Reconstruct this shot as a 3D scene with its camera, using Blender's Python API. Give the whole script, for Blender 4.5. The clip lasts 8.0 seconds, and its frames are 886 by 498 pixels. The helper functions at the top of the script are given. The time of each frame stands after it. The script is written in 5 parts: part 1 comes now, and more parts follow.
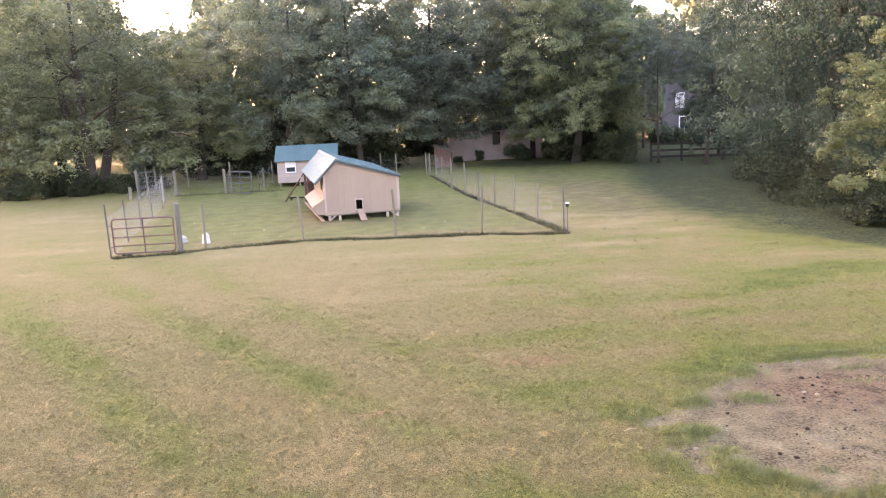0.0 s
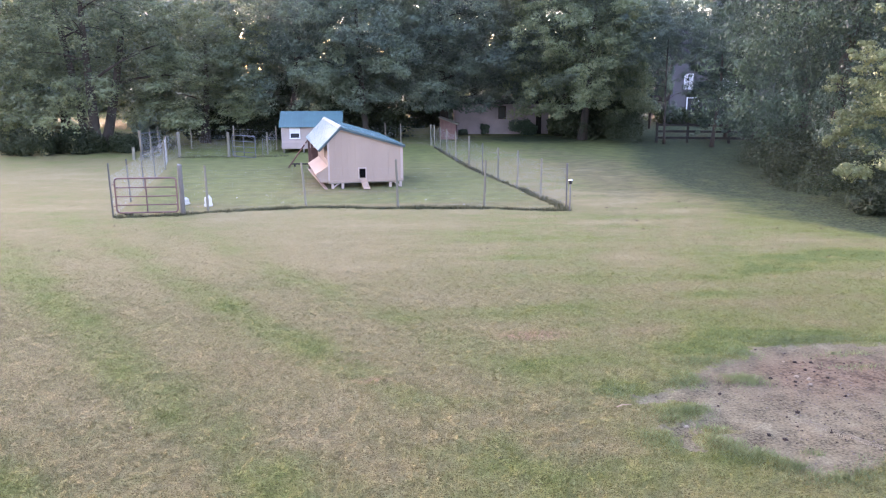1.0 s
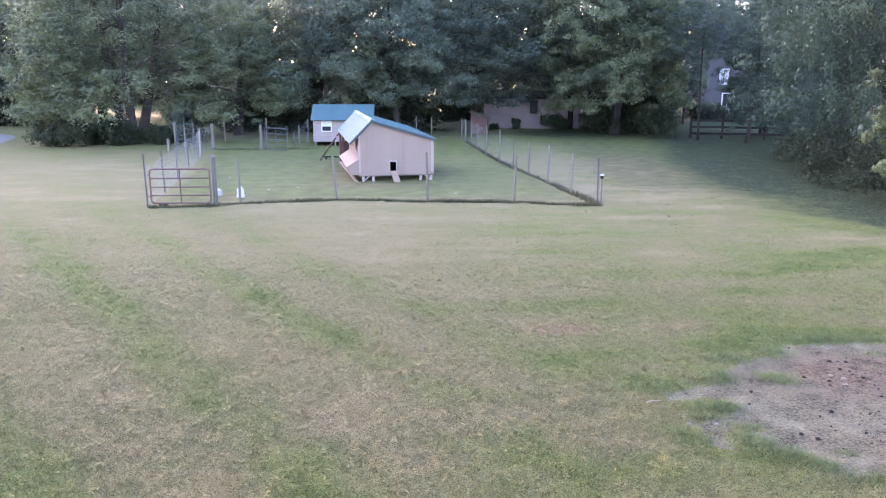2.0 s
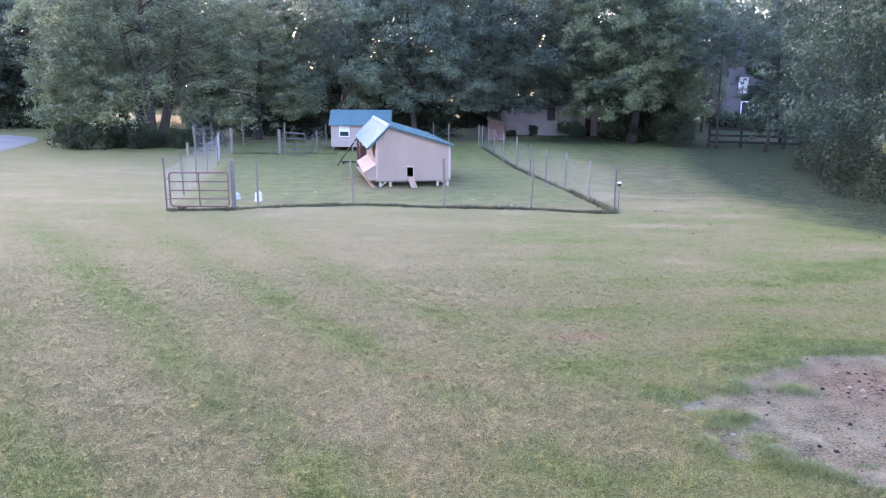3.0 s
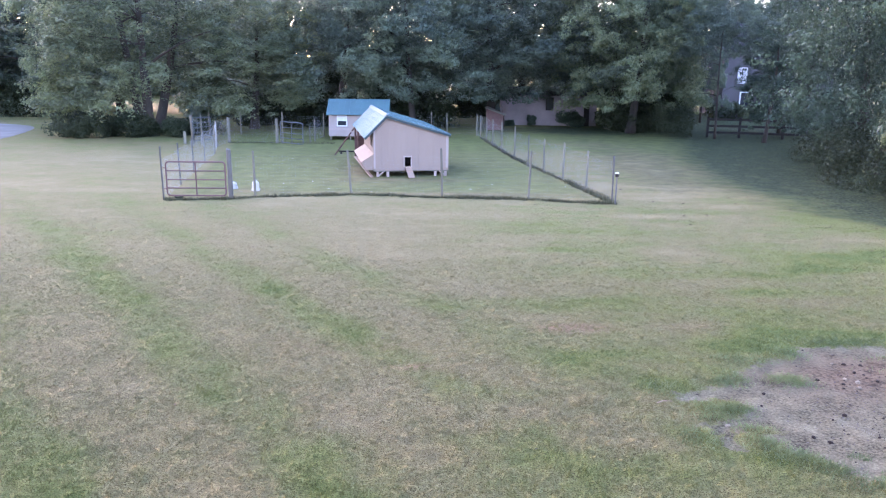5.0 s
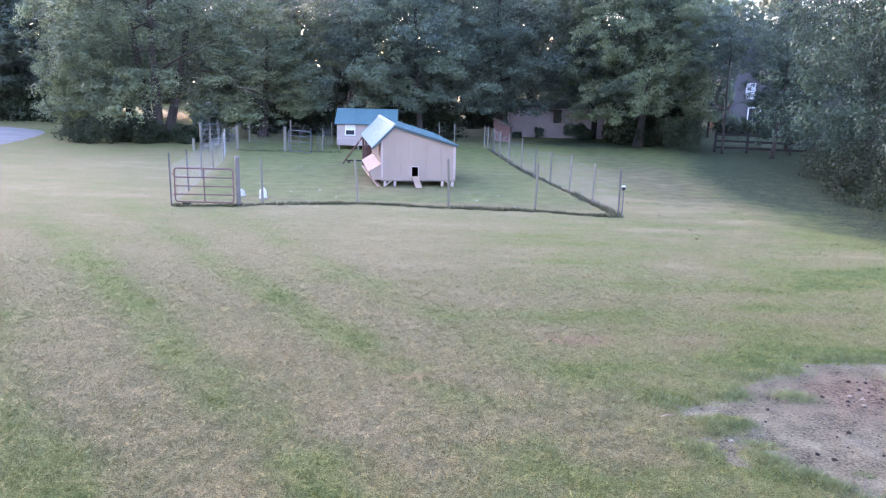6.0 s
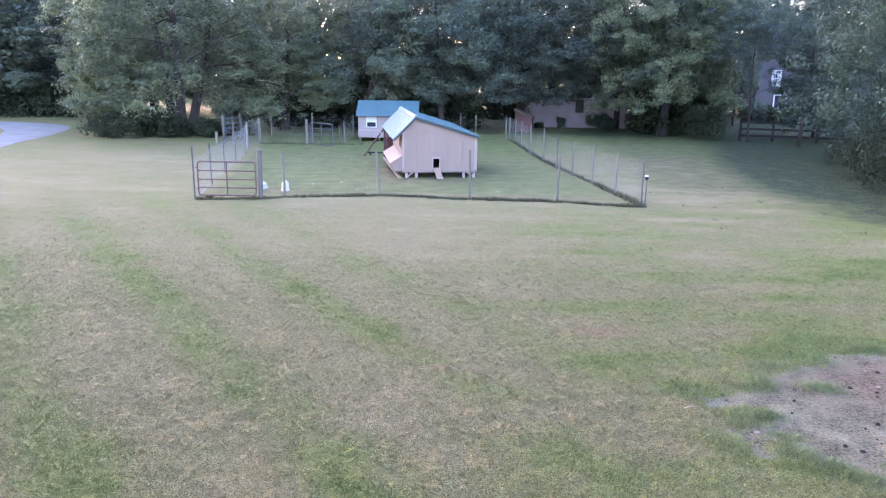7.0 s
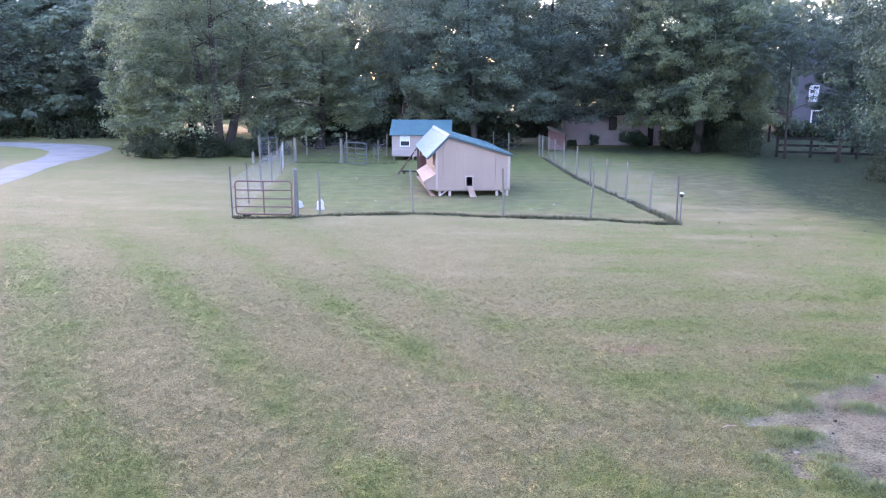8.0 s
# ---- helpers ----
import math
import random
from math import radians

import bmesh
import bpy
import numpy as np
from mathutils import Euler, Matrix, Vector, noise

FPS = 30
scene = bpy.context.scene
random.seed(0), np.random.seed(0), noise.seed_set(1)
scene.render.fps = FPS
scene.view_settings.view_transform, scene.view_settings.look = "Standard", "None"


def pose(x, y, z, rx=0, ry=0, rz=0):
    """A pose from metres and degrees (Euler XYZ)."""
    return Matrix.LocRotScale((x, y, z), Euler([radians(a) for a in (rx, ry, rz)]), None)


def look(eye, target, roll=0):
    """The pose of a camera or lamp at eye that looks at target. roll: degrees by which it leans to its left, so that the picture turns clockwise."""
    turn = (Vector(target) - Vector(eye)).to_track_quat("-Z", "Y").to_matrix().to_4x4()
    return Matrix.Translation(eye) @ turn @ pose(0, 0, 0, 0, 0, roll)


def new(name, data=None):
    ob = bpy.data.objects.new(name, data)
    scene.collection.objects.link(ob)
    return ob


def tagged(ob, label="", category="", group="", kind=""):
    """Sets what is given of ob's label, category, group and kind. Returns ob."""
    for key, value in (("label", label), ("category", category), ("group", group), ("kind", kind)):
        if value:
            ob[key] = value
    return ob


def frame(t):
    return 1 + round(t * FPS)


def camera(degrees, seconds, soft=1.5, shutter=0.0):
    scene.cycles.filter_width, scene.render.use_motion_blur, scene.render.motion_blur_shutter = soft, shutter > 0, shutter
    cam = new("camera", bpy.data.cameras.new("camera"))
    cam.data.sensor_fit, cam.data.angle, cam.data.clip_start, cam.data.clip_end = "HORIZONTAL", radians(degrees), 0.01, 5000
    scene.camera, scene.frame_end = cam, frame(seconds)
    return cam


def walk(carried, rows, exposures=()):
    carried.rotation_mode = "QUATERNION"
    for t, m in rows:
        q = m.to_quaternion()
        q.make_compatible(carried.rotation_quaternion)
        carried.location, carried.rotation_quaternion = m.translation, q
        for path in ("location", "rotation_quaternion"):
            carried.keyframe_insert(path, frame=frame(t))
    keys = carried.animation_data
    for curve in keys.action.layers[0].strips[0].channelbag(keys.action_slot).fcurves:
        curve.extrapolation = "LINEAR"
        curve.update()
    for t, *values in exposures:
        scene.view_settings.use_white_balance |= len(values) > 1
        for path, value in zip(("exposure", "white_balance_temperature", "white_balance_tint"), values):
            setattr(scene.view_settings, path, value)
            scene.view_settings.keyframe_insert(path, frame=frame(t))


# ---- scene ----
# camera: held on an upper deck, seconds, eye, turn to the left, tilt up, lean to the left
cam = camera(60.0, 8.0, soft=1.1)
PATH = [
    (0, 0.033, 0.086, 4.371, -3.59, -10.89, -2.47),
    (0.5, 0.026, 0.053, 4.360, -3.51, -12.04, -1.57),
    (1, 0.013, 0.030, 4.357, -3.51, -12.91, -0.17),
    (1.5, 0.023, 0.017, 4.341, -2.46, -13.04, -0.19),
    (1.7, 0.020, 0.030, 4.322, -1.95, -13.31, -0.20),
    (2.8, -0.006, -0.003, 4.326, -0.10, -13.22, 0.74),
    (3, -0.009, 0.001, 4.329, -0.07, -12.87, 0.48),
    (3.5, -0.000, -0.000, 4.330, 0.00, -13.40, 0.00),
    (4, 0.002, 0.010, 4.330, -0.14, -13.66, -0.20),
    (4.2, 0.007, 0.003, 4.330, -0.12, -13.88, -0.22),
    (5.3, 0.026, 0.026, 4.334, -0.13, -13.27, 1.07),
    (5.5, 0.025, -0.004, 4.331, -0.01, -12.99, 1.24),
    (6, 0.022, -0.014, 4.335, 0.24, -12.85, 1.52),
    (6.5, 0.019, -0.011, 4.336, 1.13, -13.11, 1.17),
    (7, 0.036, 0.013, 4.326, 1.93, -13.52, 0.78),
    (7.5, 0.026, -0.012, 4.328, 3.39, -13.91, 0.38),
    (8, 0.013, -0.081, 4.346, 4.44, -12.20, 0.16),
]


def held(x, y, z, yaw, tilt, lean):
    a, p = radians(yaw), radians(tilt)
    ahead = Vector((-math.sin(a) * math.cos(p), math.cos(a) * math.cos(p), math.sin(p)))
    return look((x, y, z), Vector((x, y, z)) + ahead * 10, lean)


EXPOSE = [(0.0, 4.56, 7100, 45), (0.5, 4.49, 6350, 44), (1.0, 4.47, 5850, 44), (3.0, 4.46, 5350, 44), (8.0, 4.48, 5300, 44)]
walk(cam, [(t, held(*row)) for t, *row in PATH], EXPOSE)

# ---- world and sun ----
SUN_UP, SUN_TURN = 8.0, -42.0  # degrees above the horizon, degrees to the right of straight ahead
world = bpy.data.worlds.new("evening_sky")
scene.world = world
world.use_nodes = True
wn = world.node_tree.nodes
sky = wn.new("ShaderNodeTexSky")
sky.sky_type, sky.sun_disc = "NISHITA", False
sky.sun_elevation, sky.sun_rotation = radians(SUN_UP), radians(SUN_TURN)
sky.air_density, sky.dust_density, sky.ozone_density = 1.0, 2.0, 1.0
world.node_tree.links.new(sky.outputs["Color"], wn["Background"].inputs["Color"])
wn["Background"].inputs["Strength"].default_value = 0.15
sun = new("sun", bpy.data.lights.new("sun", "SUN"))
sun.data.energy, sun.data.angle, sun.data.color = 1.2, radians(2.0), (1.0, 0.78, 0.55)
sun_way = Vector((math.sin(radians(SUN_TURN)) * math.cos(radians(SUN_UP)), math.cos(radians(SUN_TURN)) * math.cos(radians(SUN_UP)), math.sin(radians(SUN_UP))))
sun.matrix_world = look(sun_way * 200, (0, 0, 0))

# ---- materials ----
def material(name):
    m = bpy.data.materials.new(name)
    m.use_nodes = True
    return m, m.node_tree.nodes, m.node_tree.links, m.node_tree.nodes["Principled BSDF"]


def ramp_node(n, stops):
    r = n.new("ShaderNodeValToRGB")
    e = r.color_ramp.elements
    while len(e) < len(stops):
        e.new(0.5)
    for k, (p, c) in zip(e, stops):
        k.position, k.color = p, (*c, 1)
    return r


def surface(name, light, dark, rough=0.7, metal=0.0, scale=6.0, fine=60.0, bump=0.15, stretch=(1, 1, 1), vary=0.25):
    """A worn surface: two colours mixed by coarse stains and fine grain, with a fine relief."""
    m, n, l, b = material(name)
    co = n.new("ShaderNodeTexCoord")
    mp = n.new("ShaderNodeMapping")
    mp.inputs["Scale"].default_value = stretch
    l.new(co.outputs["Object"], mp.inputs["Vector"])
    big, small = n.new("ShaderNodeTexNoise"), n.new("ShaderNodeTexNoise")
    for t, s, d in ((big, scale, 5), (small, fine, 3)):
        t.inputs["Scale"].default_value, t.inputs["Detail"].default_value = s, d
        l.new(mp.outputs["Vector"], t.inputs["Vector"])
    mix = n.new("ShaderNodeMath")
    mix.operation = "MULTIPLY_ADD"
    mix.inputs[1].default_value = 0.35
    l.new(small.outputs["Fac"], mix.inputs[0])
    l.new(big.outputs["Fac"], mix.inputs[2])
    r = ramp_node(n, [(0.45, dark), (0.85, light)])
    l.new(mix.outputs[0], r.inputs["Fac"])
    inf = n.new("ShaderNodeObjectInfo")
    hsv = n.new("ShaderNodeHueSaturation")
    ma = n.new("ShaderNodeMapRange")
    ma.inputs["To Min"].default_value, ma.inputs["To Max"].default_value = 1 - vary / 2, 1 + vary / 2
    l.new(inf.outputs["Random"], ma.inputs["Value"])
    l.new(ma.outputs["Result"], hsv.inputs["Value"])
    l.new(r.outputs["Color"], hsv.inputs["Color"])
    l.new(hsv.outputs["Color"], b.inputs["Base Color"])
    b.inputs["Roughness"].default_value, b.inputs["Metallic"].default_value = rough, metal
    b.inputs["Specular IOR Level"].default_value = 0.5 if rough < 0.75 else 0.2
    bp = n.new("ShaderNodeBump")
    bp.inputs["Strength"].default_value, bp.inputs["Distance"].default_value = bump, 0.01
    l.new(small.outputs["Fac"], bp.inputs["Height"])
    l.new(bp.outputs["Normal"], b.inputs["Normal"])
    return m


def leaf_material(name, dark, light, see_through=0.35, gloss=0.35):
    m, n, l, b = material(name)
    g = n.new("ShaderNodeNewGeometry")
    inf = n.new("ShaderNodeObjectInfo")
    nz = n.new("ShaderNodeTexNoise")
    nz.inputs["Scale"].default_value, nz.inputs["Detail"].default_value = 0.45, 3
    l.new(g.outputs["Position"], nz.inputs["Vector"])
    add = n.new("ShaderNodeMath")
    add.operation = "MULTIPLY_ADD"
    add.inputs[1].default_value = 0.34
    l.new(g.outputs["Random Per Island"], add.inputs[0])
    sub = n.new("ShaderNodeMath")
    sub.operation = "MULTIPLY_ADD"
    sub.inputs[1].default_value, sub.inputs[2].default_value = 1.3, -0.3
    l.new(nz.outputs["Fac"], sub.inputs[0])
    l.new(sub.outputs[0], add.inputs[2])
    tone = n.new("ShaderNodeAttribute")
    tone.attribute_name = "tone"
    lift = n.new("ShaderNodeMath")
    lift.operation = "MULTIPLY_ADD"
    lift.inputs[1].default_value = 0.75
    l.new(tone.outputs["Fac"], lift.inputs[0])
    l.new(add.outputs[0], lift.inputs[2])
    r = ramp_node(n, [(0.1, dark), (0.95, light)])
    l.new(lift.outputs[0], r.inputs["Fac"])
    hsv = n.new("ShaderNodeHueSaturation")
    ma = n.new("ShaderNodeMapRange")
    ma.inputs["To Min"].default_value, ma.inputs["To Max"].default_value = 0.8, 1.2
    l.new(inf.outputs["Random"], ma.inputs["Value"])
    l.new(ma.outputs["Result"], hsv.inputs["Value"])
    l.new(r.outputs["Color"], hsv.inputs["Color"])
    l.new(hsv.outputs["Color"], b.inputs["Base Color"])
    b.inputs["Roughness"].default_value = 0.5
    b.inputs["Specular IOR Level"].default_value = gloss
    tr = n.new("ShaderNodeBsdfTranslucent")
    l.new(hsv.outputs["Color"], tr.inputs["Color"])
    mx = n.new("ShaderNodeMixShader")
    mx.inputs["Fac"].default_value = see_through
    l.new(b.outputs["BSDF"], mx.inputs[1])
    l.new(tr.outputs["BSDF"], mx.inputs[2])
    l.new(mx.outputs["Shader"], n["Material Output"].inputs["Surface"])
    return m


def lawn_material(name, blades=False):
    """Mown grass between green and straw by the mesh's dryness, bare soil where its soil value is high."""
    m, n, l, b = material(name)
    g = n.new("ShaderNodeNewGeometry")

    def noise_tex(scale, detail, vec=None):
        t = n.new("ShaderNodeTexNoise")
        t.inputs["Scale"].default_value, t.inputs["Detail"].default_value = scale, detail
        l.new(vec or g.outputs["Position"], t.inputs["Vector"])
        return t.outputs["Fac"]

    def math_node(op, a, c, d=None):
        k = n.new("ShaderNodeMath")
        k.operation = op
        for i, v in enumerate((a, c, d)):
            if v is None:
                continue
            if isinstance(v, (int, float)):
                k.inputs[i].default_value = v
            else:
                l.new(v, k.inputs[i])
        return k.outputs[0]

    dry = n.new("ShaderNodeAttribute")
    dry.attribute_name = "dry"
    soil = n.new("ShaderNodeAttribute")
    soil.attribute_name = "soil"
    tuft = noise_tex(20.0, 6)
    grain = noise_tex(75.0, 4)
    f = math_node("MULTIPLY_ADD", tuft, 0.2, dry.outputs["Fac"])
    f = math_node("MULTIPLY_ADD", grain, 0.26, math_node("ADD", f, 0.045))
    f = math_node("MULTIPLY_ADD", noise_tex(5.5, 5), 0.2, math_node("SUBTRACT", f, 0.1))
    if blades:
        f = math_node("MULTIPLY_ADD", g.outputs["Random Per Island"], 0.3, f)
        f = math_node("SUBTRACT", f, 0.13)
    f = math_node("SUBTRACT", f, 0.28)
    k = 1.01
    tones = [(0.0, (0.094, 0.112, 0.03)), (0.14, (0.123, 0.13, 0.037)), (0.32, (0.139, 0.136, 0.048)), (0.6, (0.16, 0.137, 0.058)), (0.85, (0.176, 0.145, 0.067)), (1.0, (0.194, 0.16, 0.078))]
    r = ramp_node(n, [(p, tuple(v * k for v in c)) for p, c in tones])
    l.new(f, r.inputs["Fac"])
    col = r.outputs["Color"]
    if not blades:
        # nearby, dark thatch and painted shade between the blades and lumps
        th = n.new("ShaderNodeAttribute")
        th.attribute_name = "thatch_shade"
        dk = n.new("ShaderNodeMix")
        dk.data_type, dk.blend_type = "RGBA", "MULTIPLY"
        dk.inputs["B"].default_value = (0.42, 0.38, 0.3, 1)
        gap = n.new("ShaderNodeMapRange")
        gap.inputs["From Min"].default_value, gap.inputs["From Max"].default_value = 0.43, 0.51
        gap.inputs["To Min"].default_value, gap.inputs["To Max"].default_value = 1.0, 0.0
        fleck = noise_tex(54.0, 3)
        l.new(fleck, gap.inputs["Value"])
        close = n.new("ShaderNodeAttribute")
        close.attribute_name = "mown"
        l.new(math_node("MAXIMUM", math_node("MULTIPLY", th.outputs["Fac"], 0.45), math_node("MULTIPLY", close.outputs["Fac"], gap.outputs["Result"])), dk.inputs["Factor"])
        # scorched reddish spots
        ru = n.new("ShaderNodeAttribute")
        ru.attribute_name = "rust"
        rm = n.new("ShaderNodeMix")
        rm.data_type = "RGBA"
        rm.inputs["B"].default_value = (0.188, 0.13, 0.066, 1)
        l.new(ru.outputs["Fac"], rm.inputs["Factor"])
        l.new(col, rm.inputs["A"])
        l.new(rm.outputs["Result"], dk.inputs["A"])
        col = dk.outputs["Result"]
        # dead leaves and bare earth under the trees, with their shade painted in
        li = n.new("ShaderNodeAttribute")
        li.attribute_name = "litter_shade"
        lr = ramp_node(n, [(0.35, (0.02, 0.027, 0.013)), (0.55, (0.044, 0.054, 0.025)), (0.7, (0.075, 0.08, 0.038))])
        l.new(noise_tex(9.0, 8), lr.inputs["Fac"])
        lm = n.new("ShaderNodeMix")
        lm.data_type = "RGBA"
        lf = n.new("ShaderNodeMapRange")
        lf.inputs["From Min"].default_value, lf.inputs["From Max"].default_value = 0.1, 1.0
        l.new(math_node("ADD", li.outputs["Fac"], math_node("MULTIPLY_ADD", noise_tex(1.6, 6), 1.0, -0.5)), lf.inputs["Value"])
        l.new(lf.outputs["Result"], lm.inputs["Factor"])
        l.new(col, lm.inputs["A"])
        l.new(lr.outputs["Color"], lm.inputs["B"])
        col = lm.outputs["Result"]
        # soil: reddish clay and grey gravel
        sr = ramp_node(n, [(0.37, (0.034, 0.028, 0.016)), (0.45, (0.086, 0.072, 0.04)), (0.54, (0.124, 0.105, 0.06)), (0.66, (0.18, 0.153, 0.09))])
        clay = ramp_node(n, [(0.38, (0.045, 0.031, 0.018)), (0.5, (0.098, 0.069, 0.04)), (0.68, (0.15, 0.11, 0.067))])
        red = n.new("ShaderNodeAttribute")
        red.attribute_name = "clay"
        l.new(math_node("MULTIPLY_ADD", noise_tex(28.0, 8), 0.55, math_node("MULTIPLY", noise_tex(2.2, 4), 0.45)), sr.inputs["Fac"])
        l.new(math_node("MULTIPLY_ADD", noise_tex(22.0, 8), 0.6, math_node("MULTIPLY", noise_tex(3.0, 4), 0.4)), clay.inputs["Fac"])
        sm = n.new("ShaderNodeMix")
        sm.data_type = "RGBA"
        l.new(math_node("ADD", red.outputs["Fac"], math_node("MULTIPLY_ADD", noise_tex(4.0, 6), 1.0, -0.5)), sm.inputs["Factor"])
        l.new(sr.outputs["Color"], sm.inputs["A"])
        l.new(clay.outputs["Color"], sm.inputs["B"])
        edge = math_node("MULTIPLY_ADD", noise_tex(7.0, 8), 1.7, soil.outputs["Fac"])
        edge = math_node("SUBTRACT", edge, 0.85)
        st = n.new("ShaderNodeMapRange")
        st.inputs["From Min"].default_value, st.inputs["From Max"].default_value = 0.4, 0.62
        l.new(edge, st.inputs["Value"])
        mx = n.new("ShaderNodeMix")
        mx.data_type = "RGBA"
        l.new(st.outputs["Result"], mx.inputs["Factor"])
        l.new(col, mx.inputs["A"])
        l.new(sm.outputs["Result"], mx.inputs["B"])
        col = mx.outputs["Result"]
        bp = n.new("ShaderNodeBump")
        bp.inputs["Strength"].default_value, bp.inputs["Distance"].default_value = 0.9, 0.04
        l.new(math_node("ADD", fleck, math_node("MULTIPLY", tuft, 0.8)), bp.inputs["Height"])
        l.new(bp.outputs["Normal"], b.inputs["Normal"])
    if blades:
        # some blades are withered, some fresh
        hsv = n.new("ShaderNodeHueSaturation")
        age = n.new("ShaderNodeMapRange")
        age.inputs["To Min"].default_value, age.inputs["To Max"].default_value = 0.68, 1.32
        l.new(g.outputs["Random Per Island"], age.inputs["Value"])
        l.new(age.outputs["Result"], hsv.inputs["Value"])
        l.new(col, hsv.inputs["Color"])
        col = hsv.outputs["Color"]
    l.new(col, b.inputs["Base Color"])
    b.inputs["Roughness"].default_value = 0.9
    b.inputs["Specular IOR Level"].default_value = 0.06
    return m


SIDING = surface("painted_siding", (0.228, 0.166, 0.122), (0.2, 0.145, 0.107), 0.75, scale=1.5, fine=40, bump=0.1, stretch=(1, 1, 0.15), vary=0.05)
SIDING_BARN = surface("shaded_beige_boards", (0.25, 0.205, 0.192), (0.2, 0.164, 0.152), 0.8, scale=1.5, fine=30, bump=0.1, vary=0.05)
SIDING_FAR = surface("beige_siding", (0.27, 0.215, 0.182), (0.225, 0.178, 0.15), 0.75, scale=1.5, fine=30, bump=0.1, vary=0.05)
TRIM = surface("pale_trim", (0.28, 0.21, 0.17), (0.24, 0.18, 0.145), 0.65, scale=4, bump=0.08, vary=0.1)
BARE_PINE = surface("new_pine", (0.27, 0.178, 0.115), (0.225, 0.146, 0.094), 0.65, scale=3, fine=30, stretch=(1, 0.2, 1), vary=0.1)
ROOF_DARK = surface("dark_teal_trim", (0.02, 0.036, 0.036), (0.014, 0.026, 0.027), 0.6, 0.0, scale=3, bump=0.02)
# roof teal made paler, with the evening light put into the colour
ROOF_LIT = surface("lit_teal_metal_roof", (0.092, 0.142, 0.128), (0.07, 0.112, 0.1), 0.6, 0.0, scale=2.5, fine=20, bump=0.05, vary=0.06)
ROOF_TEAL = surface("teal_metal_roof", (0.042, 0.09, 0.086), (0.03, 0.068, 0.067), 0.5, 0.0, scale=1.2, fine=30, bump=0.03, vary=0.06)
RIDGE = surface("pale_ridge_flashing", (0.14, 0.165, 0.145), (0.11, 0.13, 0.115), 0.7, 0.0, scale=4, bump=0.03)
WOOD_GREY = surface("weathered_wood", (0.15, 0.134, 0.096), (0.092, 0.081, 0.058), 0.85, scale=5, fine=50, bump=0.35, stretch=(1, 1, 0.12))
WOOD_DARK = surface("dark_weathered_board", (0.022, 0.018, 0.015), (0.011, 0.009, 0.008), 0.8, scale=5, fine=40, bump=0.3, stretch=(0.15, 1, 1))
WOOD_RED = surface("red_brown_wood", (0.11, 0.06, 0.048), (0.075, 0.04, 0.032), 0.75, scale=4, bump=0.2)
STEEL_POST = surface("galvanised_steel_post", (0.086, 0.075, 0.06), (0.056, 0.048, 0.039), 0.6, 0.0, scale=6, bump=0.05)
GATE_RED = surface("rusty_red_gate_paint", (0.1, 0.043, 0.034), (0.066, 0.03, 0.024), 0.65, 0.0, scale=8, bump=0.1)
GATE_GREY = surface("grey_gate_paint", (0.05, 0.055, 0.056), (0.034, 0.038, 0.038), 0.55, 0.0, scale=8, bump=0.05)
WIRE = surface("galvanised_wire", (0.26, 0.265, 0.27), (0.2, 0.205, 0.21), 0.5, 0.2, scale=8, bump=0.0)
PLASTIC = surface("white_plastic", (0.36, 0.34, 0.3), (0.3, 0.28, 0.25), 0.4, scale=6, bump=0.02)
DARK_IN = surface("dark_inside", (0.03, 0.026, 0.022), (0.015, 0.013, 0.012), 0.9)
BARK = surface("bark", (0.05, 0.04, 0.031), (0.022, 0.018, 0.015), 0.95, scale=3, fine=18, bump=0.8, stretch=(1, 1, 0.25))
GRAVEL = surface("pale_gravel", (0.165, 0.15, 0.126), (0.12, 0.108, 0.09), 0.95, scale=0.8, fine=25, bump=0.5)
STONE = surface("stone", (0.2, 0.162, 0.108), (0.13, 0.104, 0.07), 0.9, scale=14, fine=70, bump=0.4, vary=0.6)
GRIT = surface("grit", (0.13, 0.108, 0.084), (0.06, 0.047, 0.036), 0.95, scale=14, fine=70, bump=0.3)
MUD = surface("dry_mud", (0.15, 0.126, 0.08), (0.1, 0.084, 0.052), 0.95, scale=12, fine=60, bump=0.4)
CLOD = surface("dark_clod", (0.026, 0.017, 0.011), (0.012, 0.008, 0.006), 0.95, scale=14, fine=70, bump=0.4, vary=0.5)
HOUSE_WALL = surface("grey_house_siding", (0.085, 0.077, 0.077), (0.068, 0.061, 0.061), 0.8, scale=1, fine=20, bump=0.1)
HOUSE_ROOF = surface("dark_shingle", (0.028, 0.024, 0.022), (0.014, 0.012, 0.011), 1.0, scale=3, fine=20, bump=0.4)
WHITE_PAINT = surface("white_paint", (0.47, 0.46, 0.44), (0.4, 0.39, 0.37), 0.5, scale=5, bump=0.02)
LEAF_DARK = leaf_material("dark_green_leaf", (0.062, 0.086, 0.062), (0.165, 0.195, 0.115), 0.52)
LEAF_MID = leaf_material("green_leaf", (0.068, 0.09, 0.047), (0.2, 0.22, 0.105), 0.52)
LEAF_LIME = leaf_material("yellow_green_leaf", (0.095, 0.115, 0.042), (0.21, 0.225, 0.09), 0.4)
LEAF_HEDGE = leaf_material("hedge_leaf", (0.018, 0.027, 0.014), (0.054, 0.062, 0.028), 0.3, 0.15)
LEAF_TUFT = leaf_material("fresh_grass_blade", (0.082, 0.106, 0.034), (0.17, 0.192, 0.068), 0.35)
LEAF_WEED = leaf_material("weed_blade", (0.04, 0.044, 0.02), (0.105, 0.096, 0.045), 0.25, 0.2)
LAWN = lawn_material("patchy_lawn")
BLADE = lawn_material("grass_blade", True)
glass_mat, gn, gl, gb = material("dark_window_glass")
